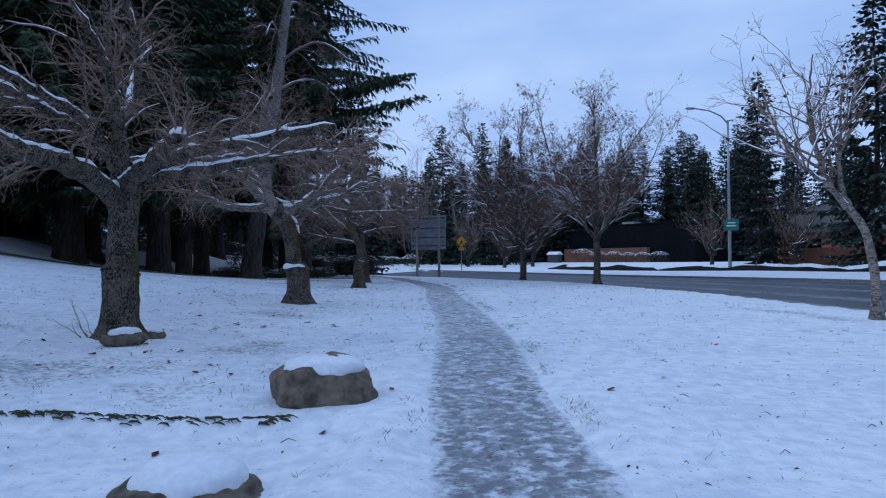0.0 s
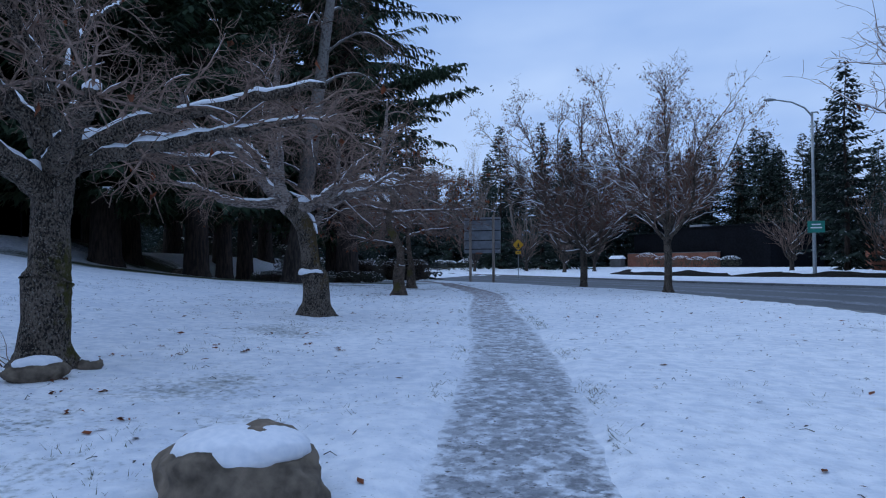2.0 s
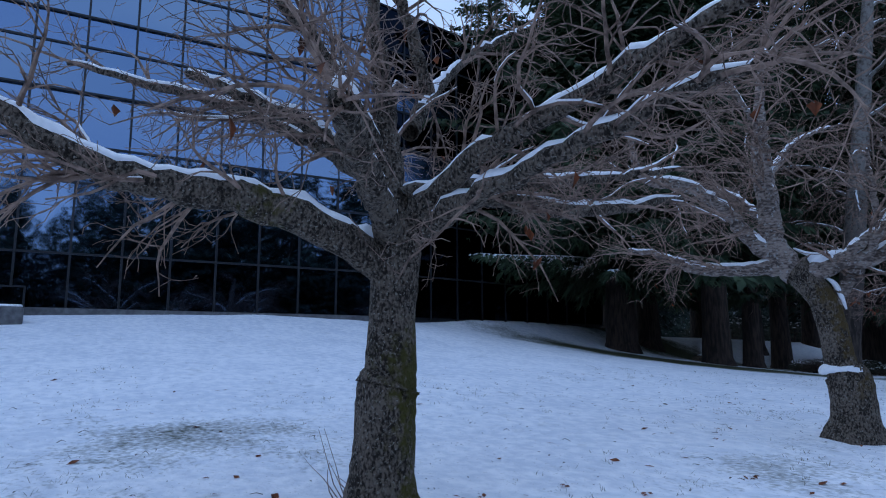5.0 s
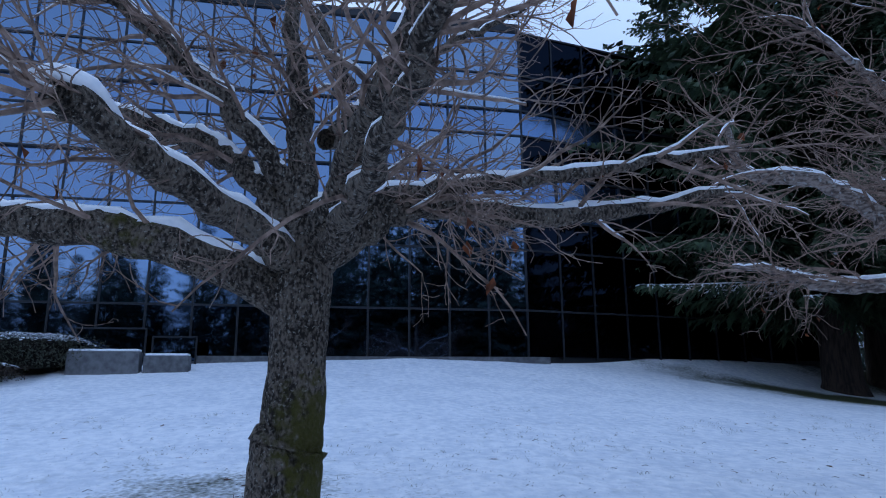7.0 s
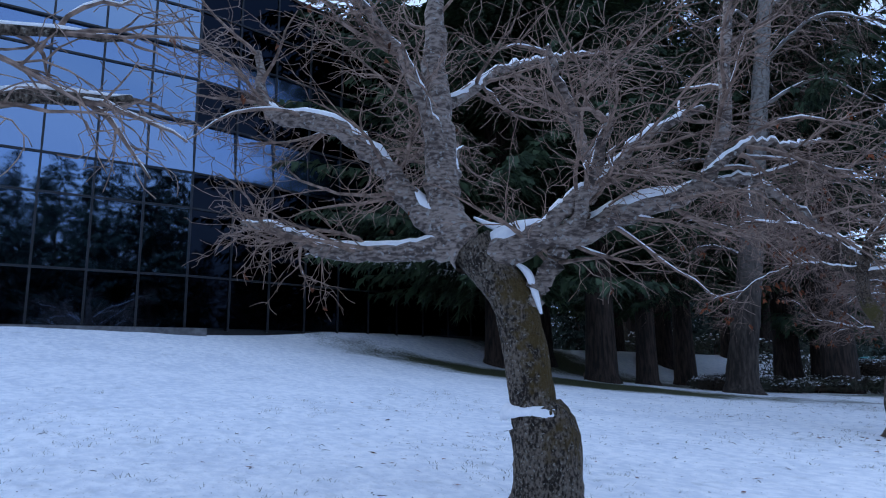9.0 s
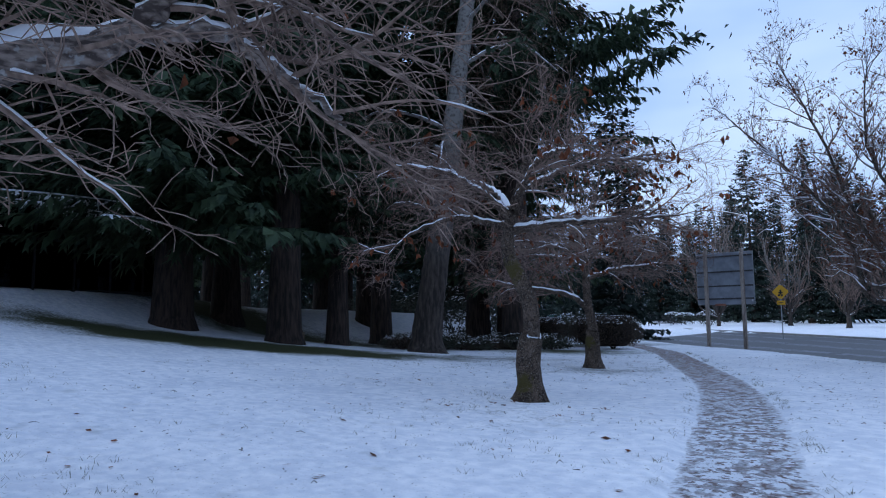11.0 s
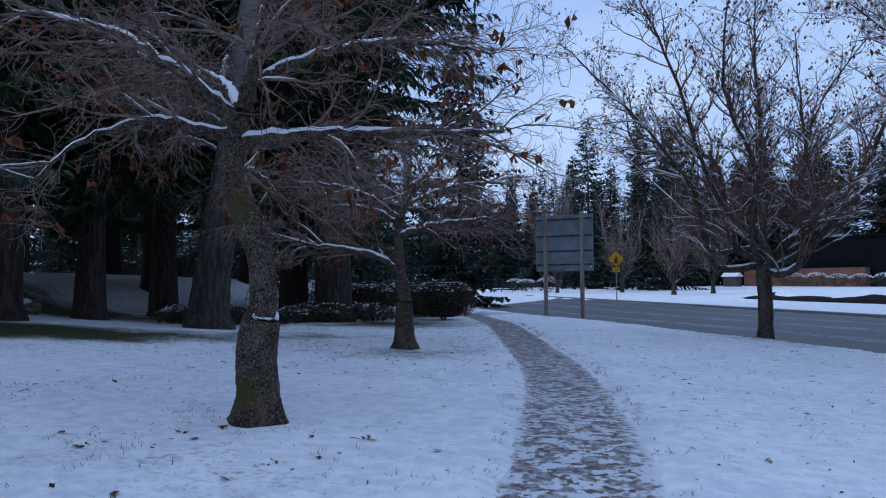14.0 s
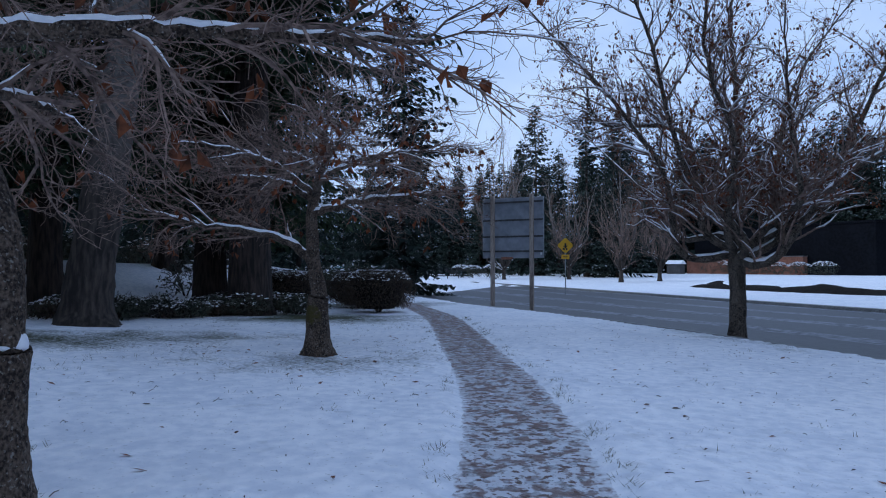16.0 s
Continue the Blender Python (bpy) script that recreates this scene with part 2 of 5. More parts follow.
moss(M_BARK_BROWN, (0.085, 0.068, 0.016), ((-5.15, 24.0, 2.1, 0.22), (-4.9, 23.85, 0.35, 0.16), (-6.75, 30.9, 0.7, 0.16)))
M_TWIG = grain("twig_bark", (0.105, 0.066, 0.050), (0.35, 0.235, 0.18), 14.0, 0.85, bump=0.0)
M_TWIG_GREY = grain("grey_twig_bark", (0.09, 0.056, 0.044), (0.31, 0.205, 0.16), 14.0, 0.85, bump=0.0)
M_FIRBARK = grain("fir_bark", (0.013, 0.0085, 0.0065), (0.060, 0.038, 0.028), 13.0, 0.95, bump=1.0, dist=0.04, stretch=(1, 1, 0.16), lo=0.36, hi=0.64)
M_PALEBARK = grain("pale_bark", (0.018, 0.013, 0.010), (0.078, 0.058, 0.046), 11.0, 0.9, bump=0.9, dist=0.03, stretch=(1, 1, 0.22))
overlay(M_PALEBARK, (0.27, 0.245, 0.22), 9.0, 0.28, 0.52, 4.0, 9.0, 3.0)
M_NEEDLE = grain("fir_needles", (0.016, 0.031, 0.017), (0.054, 0.084, 0.040), 2.2, 0.75, bump=0.0, vary=0.2, spec=0.3)
M_NEEDLE_FAR = grain("far_fir_needles", (0.012, 0.022, 0.018), (0.034, 0.052, 0.040), 1.2, 0.8, bump=0.0, vary=0.25, spec=0.2)
M_LEAF = grain("dead_leaves", (0.055, 0.020, 0.010), (0.26, 0.080, 0.034), 9.0, 0.8, bump=0.0, spec=0.2)
overlay(M_NEEDLE_FAR, (0.42, 0.44, 0.47), 2.6, 0.60, 0.70, 4.0)
overlay(M_NEEDLE, (0.40, 0.42, 0.45), 3.0, 0.68, 0.76, 4.0)
M_SHRUB = grain("shrub_leaves", (0.018, 0.026, 0.014), (0.060, 0.062, 0.036), 6.0, 0.6, bump=0.0)
M_HEDGE = grain("hedge_leaves", (0.022, 0.014, 0.009), (0.075, 0.046, 0.026), 6.0, 0.7, bump=0.0)
M_ROCK = grain("boulder_stone", (0.070, 0.052, 0.036), (0.25, 0.19, 0.135), 9.0, 0.9, bump=0.9, dist=0.03, lo=0.32, hi=0.68)
# mulch of the mound; also the painted shade inside hedge bushes
M_MULCH_AND_SHADE = grain("bark_mulch_and_bush_shade", (0.007, 0.006, 0.005), (0.026, 0.020, 0.016), 25.0, 0.95, bump=1.0, dist=0.03, spec=0.1)
M_GRASS = grain("winter_grass", (0.030, 0.036, 0.016), (0.085, 0.085, 0.040), 18.0, 0.9, bump=0.8, dist=0.03)
M_BLADE = grain("grass_blades", (0.060, 0.062, 0.035), (0.16, 0.15, 0.09), 9.0, 0.8, bump=0.0)
M_BRICK = grain("red_brick", (0.16, 0.060, 0.038), (0.30, 0.125, 0.080), 7.0, 0.9)
M_DARKCLAD = grain("dark_cladding", (0.003, 0.0035, 0.005), (0.007, 0.008, 0.011), 3.0, 0.8, bump=0.0, spec=0.08)
M_ROOF = grain("grey_roof", (0.05, 0.048, 0.048), (0.09, 0.088, 0.088), 6.0, 0.85)
M_WOODPOST = grain("weathered_post", (0.22, 0.17, 0.14), (0.44, 0.36, 0.30), 11.0, 0.85, stretch=(4, 4, 0.4))
M_PANEL = grain("grey_sign_back", (0.20, 0.215, 0.24), (0.30, 0.315, 0.345), 3.0, 0.6, bump=0.1)
M_STEEL = grain("galvanised_steel", (0.26, 0.28, 0.29), (0.38, 0.40, 0.41), 9.0, 0.5, 0.6, bump=0.1)
M_YELLOW = grain("yellow_sign_sheet", (0.72, 0.36, 0.01), (0.80, 0.42, 0.015), 4.0, 0.45, bump=0.0)
M_BLACK = grain("black_paint", (0.010, 0.010, 0.011), (0.018, 0.018, 0.02), 9.0, 0.6, bump=0.0)
M_GREEN = grain("green_sign_sheet", (0.005, 0.16, 0.12), (0.008, 0.20, 0.15), 4.0, 0.45, bump=0.0)
M_WHITE = grain("white_paint", (0.68, 0.68, 0.68), (0.80, 0.80, 0.80), 5.0, 0.6, bump=0.0)
M_TEAL = grain("teal_paint", (0.03, 0.16, 0.17), (0.05, 0.21, 0.22), 5.0, 0.5, bump=0.0)
M_MULLION = grain("dark_mullion", (0.012, 0.014, 0.018), (0.022, 0.025, 0.032), 6.0, 0.45, 0.3, bump=0.0)
M_CONCRETE = grain("planter_concrete", (0.085, 0.085, 0.09), (0.165, 0.165, 0.17), 6.0, 0.85)


def glass(name, tint, rough=0.03, wave=0.012):
    m, n, l, b = mat(name, rough, 1.0)
    b.inputs["Base Color"].default_value = (*tint, 1)
    b.inputs["Specular Tint"].default_value = (*[min(1.0, c * 1.2) for c in tint], 1)
    geo, tx, bp = n.new("ShaderNodeNewGeometry"), n.new("ShaderNodeTexNoise"), n.new("ShaderNodeBump")
    tx.inputs["Scale"].default_value, tx.inputs["Detail"].default_value = 0.55, 2
    bp.inputs["Strength"].default_value, bp.inputs["Distance"].default_value = 0.6, wave
    l.new(geo.outputs["Position"], tx.inputs["Vector"]), l.new(tx.outputs["Fac"], bp.inputs["Height"]), l.new(bp.outputs[0], b.inputs["Normal"])
    return m


M_GLASS = glass("mirror_glass", (0.150, 0.228, 0.350))
M_GLASS_DARK = glass("smoked_mirror_glass", (0.175, 0.265, 0.41))
M_GLASS_BASE = glass("black_base_glass", (0.075, 0.115, 0.19))
# near-black tint: the firs' dark reflection is put into the glass colour
M_GLASS_FIR_REFLECTION = glass("painted_fir_reflection_glass", (0.008, 0.011, 0.017))
M_SPANDREL = glass("spandrel_glass", (0.15, 0.23, 0.37), 0.14)


# ---- mesh helpers ----
class Soup:
    """Vertices and faces gathered for one mesh."""

    def __init__(self):
        self.v, self.f = [], []

    def tube(self, pts, radii, sides=6, cap=True):
        v, f = self.v, self.f
        base, n = len(v), len(pts)
        ref = Vector((0.37, 0.22, 0.9))
        for i in range(n):
            d = (pts[min(i + 1, n - 1)] - pts[max(i - 1, 0)])
            d = d.normalized() if d.length > 1e-6 else Vector((0, 0, 1))
            a = d.cross(ref)
            if a.length < 0.15:
                a = d.cross(Vector((1, 0, 0)))
            a.normalize()
            b = d.cross(a)
            for k in range(sides):
                w = 2 * math.pi * k / sides
                v.append(pts[i] + (a * math.cos(w) + b * math.sin(w)) * radii[i])
        for i in range(n - 1):
            for k in range(sides):
                k2 = (k + 1) % sides
                f.append((base + i * sides + k, base + i * sides + k2, base + (i + 1) * sides + k2, base + (i + 1) * sides + k))
        if cap:
            f.append(tuple(base + (n - 1) * sides + k for k in range(sides)))

    def quad(self, a, b, c, d):
        i = len(self.v)
        self.v += [a, b, c, d]
        self.f.append((i, i + 1, i + 2, i + 3))

    def tri(self, a, b, c):
        i = len(self.v)
        self.v += [a, b, c]
        self.f.append((i, i + 1, i + 2))

    def box(self, x0, y0, z0, x1, y1, z1):
        i = len(self.v)
        self.v += [Vector(p) for p in ((x0, y0, z0), (x1, y0, z0), (x1, y1, z0), (x0, y1, z0), (x0, y0, z1), (x1, y0, z1), (x1, y1, z1), (x0, y1, z1))]
        self.f += [(i, i + 3, i + 2, i + 1), (i + 4, i + 5, i + 6, i + 7), (i, i + 1, i + 5, i + 4), (i + 1, i + 2, i + 6, i + 5), (i + 2, i + 3, i + 7, i + 6), (i + 3, i, i + 4, i + 7)]

    def mesh(self, name, material, smooth=False):
        me = bpy.data.meshes.new(name)
        me.from_pydata([tuple(p) for p in self.v], [], self.f)
        me.materials.append(material)
        if smooth:
            me.polygons.foreach_set("use_smooth", [True] * len(me.polygons))
        me.update()
        return me


def part(name, soup, material, parent=None, label="", smooth=False):
    ob = new(name, soup if isinstance(soup, bpy.types.Mesh) else soup.mesh(name, material, smooth))
    if parent is not None:
        ob.parent = parent
    return tagged(ob, label)


def thing(name, m, label, category, group="", kind=""):
    ob = new(name)
    ob.matrix_world = m
    return tagged(ob, label, category, group, kind)


def bevelled(name, size, material, parent, at=(0, 0, 0), bevel=0.01, label="", rz=0.0, segments=2):
    bm = bmesh.new()
    bmesh.ops.create_cube(bm, size=1.0)
    bmesh.ops.scale(bm, vec=size, verts=bm.verts)
    bmesh.ops.bevel(bm, geom=bm.edges[:], offset=min(bevel, min(size) * 0.45), segments=segments, affect="EDGES", profile=0.5)
    me = bpy.data.meshes.new(name)
    bm.to_mesh(me)
    bm.free()
    me.materials.append(material)
    ob = new(name, me)
    ob.matrix_world = pose(*at, 0, 0, rz)
    if parent is not None:
        ob.parent = parent
    return tagged(ob, label)


# ---- lie of the land ----
def lerp(x, table):
    xs, ys = zip(*table)
    return float(np.interp(x, xs, ys))


def smooth_line(pts, n=8):
    """Catmull-Rom through plan points."""
    p = [Vector(q) for q in pts]
    out = []
    for i in range(len(p) - 1):
        a, b, c, d = p[max(i - 1, 0)], p[i], p[i + 1], p[min(i + 2, len(p) - 1)]
        for k in range(n):
            t = k / n
            out.append(0.5 * (2 * b + (c - a) * t + (2 * a - 5 * b + 4 * c - d) * t * t + (3 * b - a - 3 * c + d) * t ** 3))
    return out + [p[-1]]


PATH_LINE = smooth_line([(3.2, -14), (2.75, -6), (2.45, 0), (2.08, 4.5), (1.55, 7.2), (0.96, 11), (0.1, 15), (-0.75, 18.6), (-2.15, 25.4), (-3.15, 29.1), (-4.4, 32.4), (-6.6, 38), (-8.4, 41.9), (-11.5, 47.5), (-16, 54)])
NEAR = smooth_line([(15.5, -60), (13.2, -25), (11.0, 2), (8.9, 15.6), (6.5, 24.4), (2.35, 33.9), (-2.7, 41.6), (-10.0, 50.2), (-17, 60), (-27, 76), (-42, 100), (-62, 132)])
FARE = smooth_line([(31, -60), (29, -25), (26, 2), (22.5, 22), (17.2, 37), (7.5, 49.5), (-1.8, 64), (-14, 82), (-32, 107), (-52, 138)])
PX = ([p.y for p in PATH_LINE], [p.x for p in PATH_LINE])
NX = ([p.y for p in NEAR], [p.x for p in NEAR])
FX = ([p.y for p in FARE], [p.x for p in FARE])
ZP = [(-60, -0.6), (-10, -0.40), (0, -0.31), (5, -0.22), (9, -0.08), (13, -0.01), (16, 0.03), (24, 0.05), (40, 0.0), (60, -0.05), (120, -0.05)]


def fbm(x, y, s, o=3):
    t, a = 0.0, 1.0
    for k in range(o):
        t += a * noise.noise((x * s, y * s, 3.7 * k))
        s, a = s * 2.1, a * 0.5
    return t


def land(x, y):
    """Height of the lawn and land, without the path's trench or the road's bed."""
    zp = lerp(y, ZP)
    px = float(np.interp(y, *PX))
    z = zp
    left = px - 2.2 - x
    if left > 0:
        rise = lerp(y, [(-40, 2.3), (12, 2.30), (17, 2.0), (27, 1.05), (34, 0.42), (45, 0.2), (70, 0.1)])
        t = min(left / max(px - 2.2 + 19.0, 4.0), 1.0)
        z += rise * (0.35 * t + 0.65 * t * t)
    if y > 15:
        t = min(max((-18.6 - x) / 5.0, 0.0), 1.0)
        z += 1.45 * t * t * (3 - 2 * t) * min((y - 15) / 6, 1.0) * max(0.0, min(1.0, (75 - y) / 20))
    near = float(np.interp(y, *NX))
    if x > px + 1:
        t = min((x - px - 1) / max(near - px - 1, 1.0), 1.0)
        z -= 0.10 * t
    far = float(np.interp(y, *FX))
    d = x - far
    if d > 0:
        z += min(d, 40) * 0.012
    return z


def ground_z(x, y):
    near, far = float(np.interp(y, *NX)), float(np.interp(y, *FX))
    z = land(x, y) + 0.016 * fbm(x, y, 0.9) + 0.05 * noise.noise((x * 0.16, y * 0.16, 0))
    px = float(np.interp(y, *PX))
    edge = abs(x - px) + 0.05 * noise.noise((x * 1.1, y * 1.1, 5)) + 0.04 * noise.noise((x * 3.2, y * 3.2, 9)) + 0.03 * noise.noise((x * 8.0, y * 8.0, 4))
    half = lerp(y, [(0, 0.62), (20, 0.60), (45, 0.62)])
    if y < 56:
        z -= 0.085 * min(max((half + 0.14 - edge) / 0.34, 0.0), 1.0)
    bed = (5.85 + 0.19 * x) - y
    if bed > 0 and x < 1.5:
        z -= 0.09 * min(bed / 0.12, 1.0) * min(max((0.95 - x) / 0.4, 0.0), 1.0) * min(max((y - 1) / 2, 0.0), 1.0)
    if near - 0.02 < x < far + 0.02:
        z -= 0.22
    return z


def strip(name, left, right, zf, material, rows=1):
    """A ribbon between two plan lines of as many points."""
    s = Soup()
    for a, b in zip(left, right):
        for k in range(rows + 1):
            p = a.lerp(b, k / rows)
            s.v.append(Vector((p.x, p.y, zf(p.x, p.y))))
    for i in range(len(left) - 1):
        for k in range(rows):
            q = i * (rows + 1) + k
            s.f.append((q, q + 1, q + rows + 2, q + rows + 1))
    return part(name, s, material, smooth=True)


def spaced(a, b, step):
    return list(np.arange(a, b, step))


GX = [-900, -500, -250, -150, -100, -75, -60, -50, -43] + spaced(-38, -22, 1.0) + spaced(-22, -9, 0.5) + spaced(-9, -6, 0.25) + spaced(-6, 5, 0.11) + spaced(5, 12, 0.25) + spaced(12, 32, 0.6) + [33, 36, 40, 46, 55, 70, 100, 150, 250, 500, 900]
GY = [-900, -400, -200, -100, -60, -40, -28, -20, -14, -10, -7, -5, -3] + spaced(-2, 0, 0.4) + spaced(0, 34, 0.13) + spaced(34, 56, 0.3) + spaced(56, 76, 0.8) + [78, 82, 88, 95, 105, 120, 140, 180, 250, 400, 900]
soup = Soup()
for gy in GY:
    for gx in GX:
        soup.v.append((gx, gy, ground_z(gx, gy)))
nx = len(GX)
for j in range(len(GY) - 1):
    for i in range(nx - 1):
        q = j * nx + i
        soup.f.append((q, q + 1, q + nx + 1, q + nx))
tagged(part("ground", soup, M_SNOW, smooth=True), "snow-covered lawn rising gently towards a glass building", "ground", kind="structure")


def side(line, off):
    out = []
    for i, p in enumerate(line):
        d = (line[min(i + 1, len(line) - 1)] - line[max(i - 1, 0)]).normalized()
        out.append(p + Vector((d.y, -d.x)) * off)
    return out


PL = smooth_line([tuple(p) for p in PATH_LINE], 4)
path_strip = strip("pavement", side(PL, -0.85), side(PL, 0.85), lambda x, y: land(x, y) + 0.016 * fbm(x, y, 0.9) + 0.05 * noise.noise((x * 0.16, y * 0.16, 0)) - 0.045 + 0.006 * fbm(x, y, 4.0, 2), M_SLUSH, 14)
cover = path_strip.data.attributes.new("snow_cover", "FLOAT", "POINT")
for vi, v in enumerate(path_strip.data.vertices):
    cover.data[vi].value = min(abs((vi % 15) / 7.0 - 1.0) * 0.85 / 0.60, 1.0) ** 2.5 * 0.72
tagged(path_strip,
       "narrow pavement under trodden grey slush and ice", "pavement", kind="structure")
ys = np.linspace(-60, 131, 150)
RN = [Vector((float(np.interp(y, *NX)), y)) for y in ys]
RF = [Vector((float(np.interp(y, *FX)), y)) for y in ys]
tagged(strip("road", side(RN, -0.06), side(RF, 0.06), lambda x, y: lerp(y, ZP) - 0.235 - 0.0, M_ASPHALT, 8), "wet dark asphalt road with slushy tyre tracks", "road", kind="structure")


for k, (f0, f1) in enumerate(((0.02, 0.05), (0.20, 0.27), (0.45, 0.53), (0.70, 0.75), (0.93, 0.985))):
    band = strip("slush_band", [a.lerp(b, f0 + 0.012 * noise.noise((a.y * 0.4, k, 0))) for a, b in zip(RN, RF)], [a.lerp(b, f1 + 0.012 * noise.noise((a.y * 0.5, k, 7))) for a, b in zip(RN, RF)], lambda x, y: lerp(y, ZP) - 0.229, M_TRACKS, 2)
    tagged(band, "band of grey slush between the tyre tracks", "slush", kind="structure")


def kerb(name, line, off0, off1):
    s = Soup()
    a, b = side(line, off0), side(line, off1)
    for p, q in zip(a, b):
        zt = lerp(p.y, ZP) - 0.10
        s.v += [Vector((p.x, p.y, zt - 0.35)), Vector((p.x, p.y, zt)), Vector((q.x, q.y, zt)), Vector((q.x, q.y, zt - 0.35))]
    for i in range(len(a) - 1):
        for k in range(3):
            j = 4 * i + k
            s.f.append((j, j + 1, j + 5, j + 4))
    return tagged(part(name, s, M_KERB), "low grey concrete kerb along the road", "kerb", kind="structure")


kerb("kerb_near", RN, -0.05, 0.10)
kerb("kerb_far", RF, -0.40, 0.05)


# ---- glass building ----
FX0, FY0, FY1, FZ0 = -20.0, -14.3, 16.0, 2.30
ROWS_Z = [(2.36, 3.90, "b"), (3.90, 5.95, "d"), (5.95, 7.05, "d"), (7.05, 8.65, "s"), (8.65, 10.05, "g"), (10.05, 11.00, "s"), (11.00, 12.35, "g"), (12.35, 14.05, "g")]
building = thing("office_building", pose(0, 0, 0), "three-storey office building clad in blue mirror glass", "building")
PANE_MESH = {}


def pane_mesh(w, h, material):
    key = (round(w, 2), round(h, 2), material.name)
    if key not in PANE_MESH:
        bm = bmesh.new()
        bmesh.ops.create_cube(bm, size=1.0)
        bmesh.ops.scale(bm, vec=(0.03, w - 0.05, h - 0.05), verts=bm.verts)
        me = bpy.data.meshes.new("pane")
        bm.to_mesh(me)
        bm.free()
        me.materials.append(material)
        PANE_MESH[key] = me
    return PANE_MESH[key]


def facade(x0, y0, x1, y1, cols, rng, looks):
    """One straight run of curtain wall between two plan points, seen from +x."""
    d = Vector((x1 - x0, y1 - y0))
    w, ang = d.length / cols, math.degrees(math.atan2(d.y, d.x)) - 90
    core = Soup()
    core.box(-8.0, 0, -1.5, -0.12, d.length, 14.05 - FZ0)
    wall = part("wall", core, M_MULLION, building)
    wall.matrix_basis = pose(x0, y0, FZ0, 0, 0, ang)
    frame_soup = Soup()
    for c in range(cols + 1):
        frame_soup.box(-0.10, c * w - 0.03, 0, 0.03, c * w + 0.03, 14.05 - FZ0)
    for z0, z1, kind in ROWS_Z:
        frame_soup.box(-0.10, 0, z1 - FZ0 - 0.03, 0.035, d.length, z1 - FZ0 + 0.03)
    grid = part("mullion", frame_soup, M_MULLION, building)
    grid.matrix_basis = wall.matrix_basis.copy()
    for c in range(cols):
        for z0, z1, kind in ROWS_Z:
            pn = part("pane", pane_mesh(w, z1 - z0, looks[kind]), None, building)
            tilt = {"s": -4.0}.get(kind, 0.0) + rng.uniform(-0.12, 0.12)
            pn.matrix_basis = wall.matrix_basis @ pose(-0.03, (c + 0.5) * w, (z0 + z1) / 2 - FZ0, 0, tilt, rng.uniform(-0.15, 0.15))
    return wall


rng = random.Random(4)
facade(FX0, FY0, FX0, FY1, 23, rng, {"b": M_GLASS_BASE, "d": M_GLASS_DARK, "g": M_GLASS, "s": M_SPANDREL})
# side run, its panes darkened by tint in place of mirrored firs
facade(FX0, FY1, -22.6, 29.2, 10, rng, {"b": M_GLASS_FIR_REFLECTION, "d": M_GLASS_FIR_REFLECTION, "g": M_GLASS_FIR_REFLECTION, "s": M_SPANDREL})
s = Soup()
s.box(-28.2, FY0 - 0.1, 14.05, FX0 + 0.06, FY1, 14.35)
s.box(-30.6, FY1, 14.05, -22.0, 29.2, 14.3)
part("roof", s, M_MULLION, building)
s = Soup()
s.box(-20.05, FY0, 1.3, -19.35, FY1 + 0.5, 2.34)
tagged(part("plinth", s, M_CONCRETE), "snowy concrete walk along the foot of the building", "plinth", kind="structure")
for y0, y1, h in ((2.95, 4.68, 0.66), (4.78, 5.9, 0.5)):
    zb = ground_z(-17.7, (y0 + y1) / 2)
    pl = thing("planter_wall", pose(-17.7, (y0 + y1) / 2, zb), "low grey concrete planter wall capped with snow", "planter wall", "planter walls by the building")
    bevelled("block", (0.4, y1 - y0, h), M_CONCRETE, pl, (0, 0, h / 2 - 0.1), 0.03)
    bevelled("snow_cap", (0.36, y1 - y0 - 0.06, 0.06), M_CAP, pl, (0, 0, h - 0.1 + 0.028), 0.025, "strip of snow on top", 0.0, 3)
for y0, y1, h in ((2.65, 4.5, 1.0), (4.65, 5.85, 0.75)):
    gb = thing("glass_balustrade", pose(-18.9, (y0 + y1) / 2, ground_z(-18.9, (y0 + y1) / 2)), "dark glass balustrade panel in a thin black frame", "balustrade", "balustrades by the building")
    bevelled("pane", (0.02, y1 - y0 - 0.06, h - 0.1), M_GLASS_BASE, gb, (0, 0, h / 2 + 0.05), 0.004)
    bevelled("top_rail", (0.05, y1 - y0, 0.05), M_MULLION, gb, (0, 0, h + 0.025), 0.008)
    for yy in ((y0 - y1) / 2 + 0.02, (y1 - y0) / 2 - 0.02):
        bevelled("post", (0.05, 0.05, h + 0.1), M_MULLION, gb, (0, yy, h / 2 - 0.05), 0.006)


# ---- bare trees ----
def curve_points(pts, n):
    """Smooth polyline of about n points through control points."""
    q = smooth_line([tuple(p) for p in pts], max(1, n // (len(pts) - 1)))
    return [Vector(p) for p in q]


